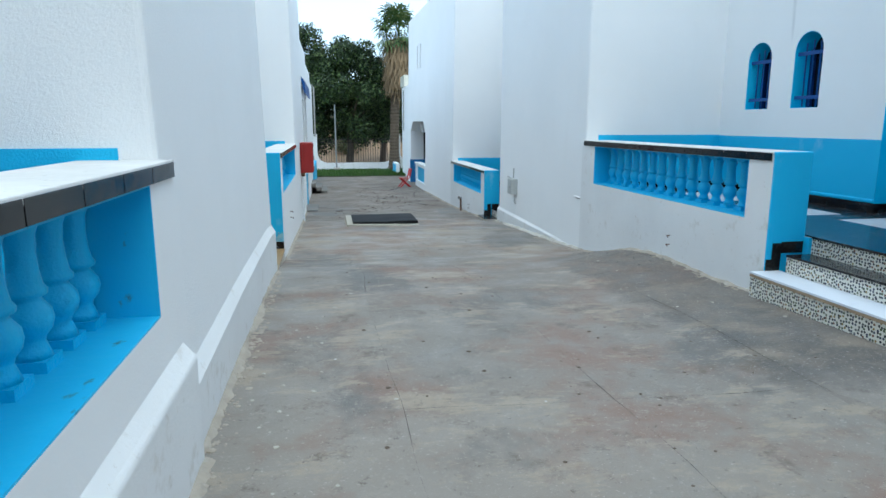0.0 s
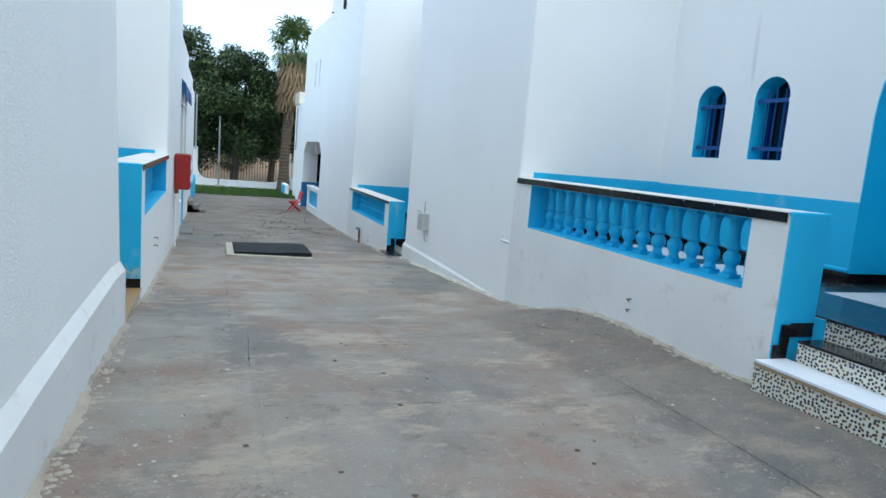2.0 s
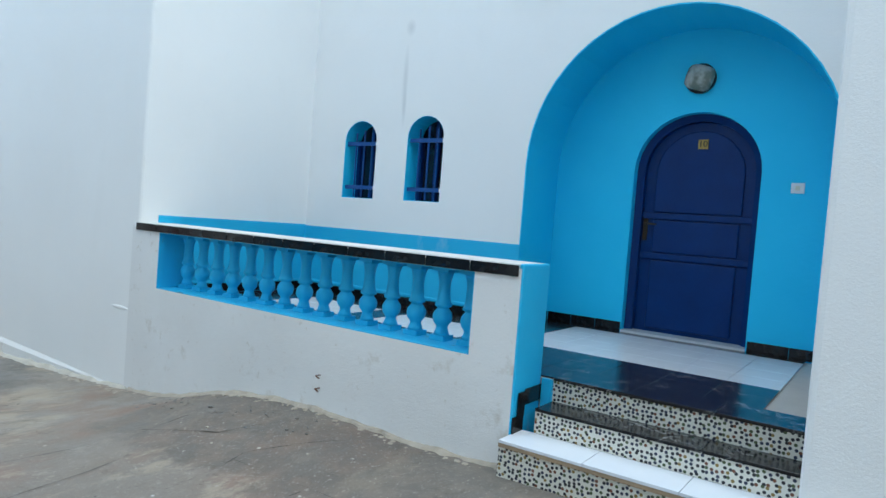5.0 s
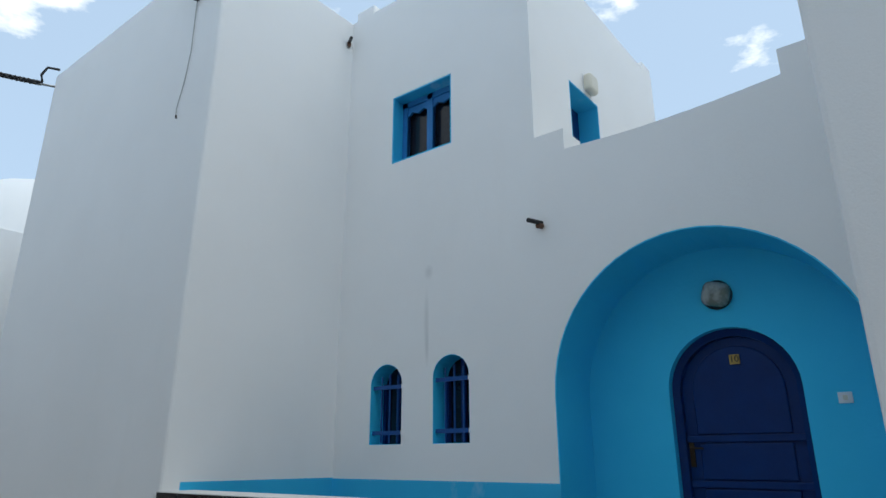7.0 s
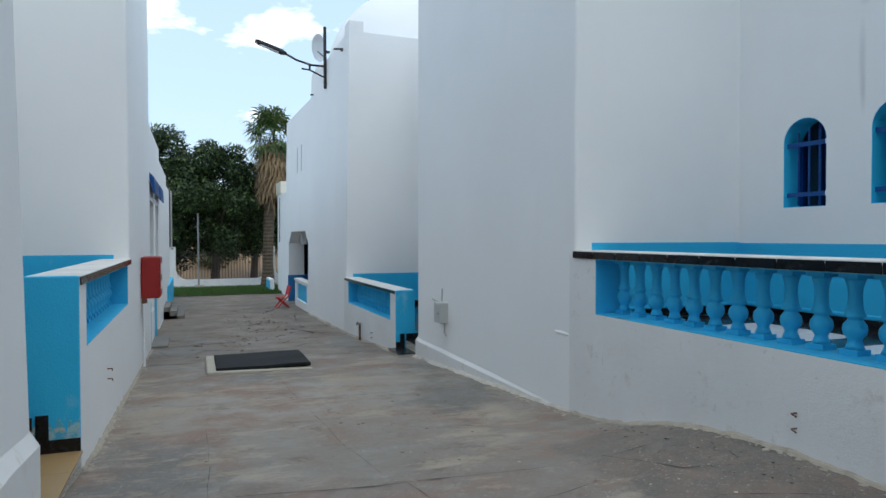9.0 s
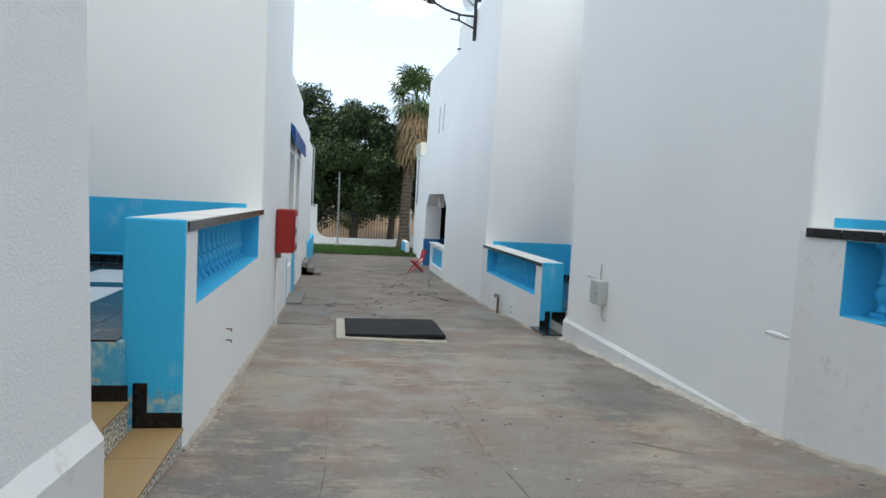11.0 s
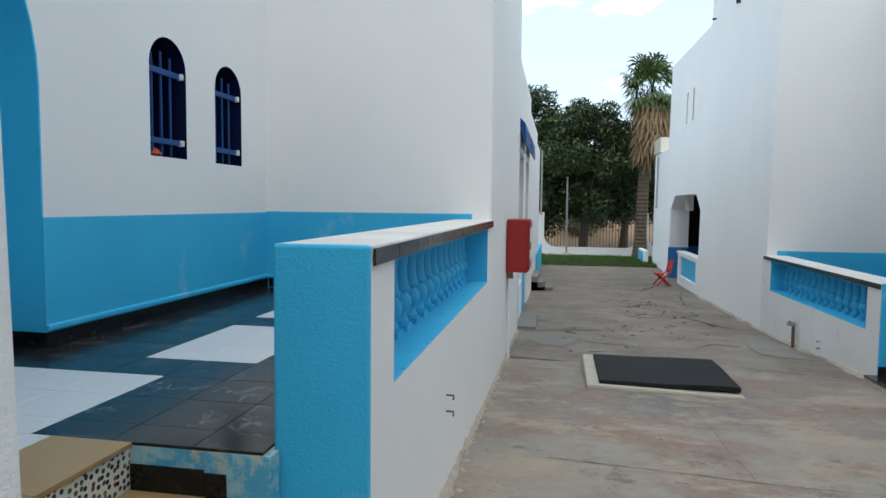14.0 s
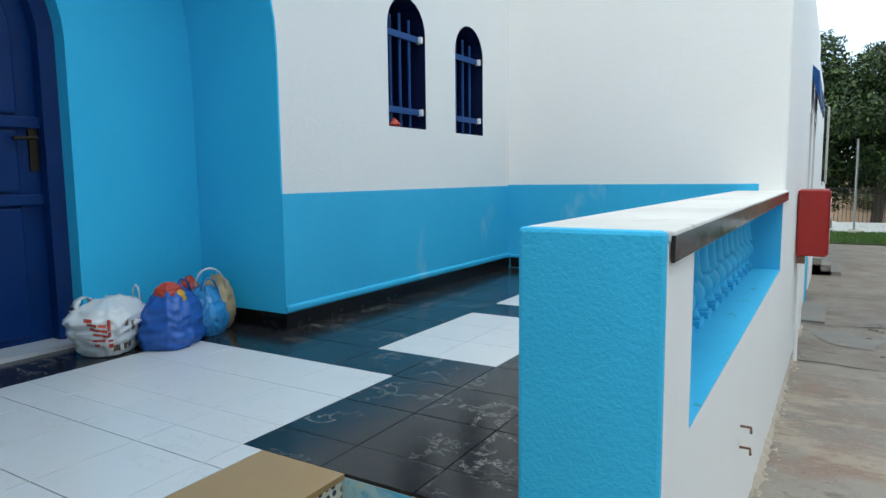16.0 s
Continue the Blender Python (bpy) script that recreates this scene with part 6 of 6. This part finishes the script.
def leaf_mesh(name, blobs, n, size, material, seed, squash=1.0):
    """Small two-sided leaves scattered in the shells of many clumps."""
    rng = np.random.default_rng(seed)
    vol = np.array([b[3] ** 2 for b in blobs])
    pick = rng.choice(len(blobs), size=n, p=vol / vol.sum())
    vs, fs = [], []
    for i in pick:
        cx, cy, cz, r = blobs[i]
        d = rng.normal(size=3)
        d /= np.linalg.norm(d)
        rr = r * (0.55 + 0.5 * rng.random() ** 0.6)
        p = np.array((cx, cy, cz)) + d * rr * np.array((1, 1, squash))
        t = rng.normal(size=3)
        t /= np.linalg.norm(t)
        u = np.cross(t, d + 0.3 * rng.normal(size=3))
        u /= np.linalg.norm(u) + 1e-6
        L, Wd = size * rng.uniform(0.6, 1.4), size * rng.uniform(0.25, 0.5)
        k = len(vs)
        vs += [tuple(p - t * L / 2), tuple(p + u * Wd / 2 - t * L * 0.05), tuple(p + t * L / 2), tuple(p - u * Wd / 2 - t * L * 0.05)]
        fs.append((k, k + 1, k + 2, k + 3))
    me = bpy.data.meshes.new(name)
    me.from_pydata(vs, [], fs)
    me.materials.append(material)
    return me


def tree(x, y, z, h, label, seed, spread=3.0, low=1.4, n=15000, size=0.26):
    rng = random.Random(seed)
    T = thing("tree", (x, y, z), label, "tree")
    bm = bmesh.new()
    tube(bm, [(x, y, z - 0.2), (x + 0.1, y, z + 1.2), (x + 0.05, y + 0.1, z + 2.4), (x + 0.2, y, z + 4.0)], 0.24, 10, 0.12)
    for i in range(9):
        a = rng.random() * 6.28
        s0 = Vector((x + 0.1, y, z + 1.6 + rng.random() * 2))
        e = Vector((x + math.cos(a) * spread * 0.75, y + math.sin(a) * spread * 0.6, z + h * (0.5 + 0.4 * rng.random())))
        tube(bm, [s0, s0.lerp(e, 0.5) + Vector((0, 0, 0.3)), e], 0.10, 7, 0.02)
    part("trunk", bm, BARK, T, "dark branching trunk")
    blobs = []
    for i in range(95):
        a, f = rng.random() * 6.28, rng.random() ** 0.6
        zz = low + (h - low - 0.5) * rng.random()
        env = math.sin(math.pi * min(1, max(0.06, (zz - low + 0.6) / (h - low + 0.5)))) ** 0.55
        blobs.append((x + math.cos(a) * f * spread * env, y + math.sin(a) * f * spread * 0.8 * env, z + zz, 0.42 + 0.42 * rng.random()))
    cr = new("crown", leaf_mesh("crown", blobs, n, size, LEAF, seed))
    cr.parent = T
    cr.matrix_parent_inverse = T.matrix_world.inverted()
    tagged(cr, "dense dark green leaves")
    return T


tree(1.3, 39.9, -1.1, 7.6, "broad dense dark green tree behind the boundary wall", 11, 3.5, 1.9, 40000, 0.20)
tree(-1.6, 40.4, -1.1, 8.3, "dense dark green tree at the lane end", 23, 2.5, 0.8, 21000, 0.22)
tree(3.6, 43.5, -1.0, 5.6, "leafy green tree behind the palm", 31, 2.4, 1.8, 11000, 0.27)


def palm(x, y, z, h):
    P = thing("palm_tree", (x, y, z), "tall fan palm with a skirt of dead fronds", "palm tree")
    rng = random.Random(5)
    bm = bmesh.new()
    prof = []
    k = 0
    zz = -0.2
    while zz < h - 0.4:
        prof.append((0.24 + 0.03 * (k % 2) + max(0, 0.12 - zz * 0.1), zz))
        zz += 0.09
        k += 1
    lathe(bm, prof, 14, (x, y, z))
    for v in bm.verts:
        v.co.x += 0.35 * (max(0, v.co.z - z) / h) ** 2
    part("trunk", bm, PALMBARK, P, "ringed brown palm trunk")
    x += 0.33

    def fan(origin, direction, stem, radius, n, droop, rows_v, rows_f):
        d = Vector(direction).normalized()
        up = Vector((0, 0, 1))
        side = d.cross(up)
        side = side.normalized() if side.length > 0.01 else Vector((1, 0, 0))
        nrm = side.cross(d)
        hub = Vector(origin) + d * stem
        o = Vector(origin)
        kk = len(rows_v)
        rows_v += [tuple(o - side * 0.02), tuple(o + side * 0.02), tuple(hub + side * 0.015), tuple(hub - side * 0.015)]
        rows_f.append((kk, kk + 1, kk + 2, kk + 3))
        for i in range(n):
            a = math.pi * 1.25 * (i / (n - 1) - 0.5)
            lf = (d * math.cos(a) + side * math.sin(a)).normalized()
            L = radius * (0.8 + 0.3 * rng.random()) * (1 - 0.25 * abs(i / (n - 1) - 0.5))
            wd = nrm.cross(lf) * 0.048
            mid = hub + lf * L * 0.6
            tip = hub + lf * L - up * droop * L * (0.6 + 0.6 * rng.random())
            kk = len(rows_v)
            rows_v += [tuple(hub), tuple(mid + wd), tuple(tip), tuple(mid - wd)]
            rows_f.append((kk, kk + 1, kk + 2, kk + 3))

    for name, material, count, lo, hi, lab in (("fronds", FROND, 50, -0.75, 1.50, "green fan fronds"), ("dead_fronds", DEADLEAF, 130, -1.50, -0.75, "hanging brown dead fronds")):
        v, f = [], []
        for i in range(count):
            az = rng.random() * 6.28
            el = lo + (hi - lo) * rng.random()
            if name == "fronds":
                org = (x, y, z + h - 0.2 + 0.2 * rng.random())
                fan(org, (math.cos(az) * math.cos(el), math.sin(az) * math.cos(el), math.sin(el)), 0.65 + 0.55 * rng.random(), 0.90, 13, 0.34, v, f)
            else:
                org = (x + 0.25 * math.cos(az), y + 0.25 * math.sin(az), z + h - 0.30 - 1.9 * rng.random())
                fan(org, (math.cos(az) * math.cos(el), math.sin(az) * math.cos(el), math.sin(el)), 0.30 + 0.45 * rng.random(), 0.90, 11, 0.5, v, f)
        me = bpy.data.meshes.new(name)
        me.from_pydata(v, [], f)
        me.materials.append(material)
        ob = new(name, me)
        ob.parent = P
        ob.matrix_parent_inverse = P.matrix_world.inverted()
        tagged(ob, lab)
    return P


palm(3.80, 37.5, -1.15, 7.75)


def scrub(x, y, z, r, seed):
    rng = random.Random(seed)
    S = thing("bush", (x, y, z), "pale olive scrub bush on the bank", "bush", "scrub bushes")
    bm = bmesh.new()
    for i in range(5):
        a = rng.random() * 6.28
        tube(bm, [(x, y, z - 0.2), (x + r * 0.6 * math.cos(a), y + r * 0.6 * math.sin(a), z + r)], 0.04, 6, 0.01)
    part("stems", bm, BARK, S)
    blobs = [(x + rng.gauss(0, r * 0.45), y + rng.gauss(0, r * 0.45), z + r * (0.3 + 0.9 * rng.random()), r * 0.4) for i in range(16)]
    cr = new("leaves", leaf_mesh("leaves", blobs, 1500, 0.22, SCRUB, seed))
    cr.parent = S
    cr.matrix_parent_inverse = S.matrix_world.inverted()


for i, (x, y, r) in enumerate([(0.8, 47, 1.5), (2.6, 49, 1.8), (-1.5, 50, 2.2), (5.5, 52, 2.4), (1.2, 56, 2.6), (-5, 55, 3), (9, 58, 3.2), (3.5, 62, 3.0)]):
    scrub(x, y, -0.6 if y < 50 else 0.2, r, 40 + i)
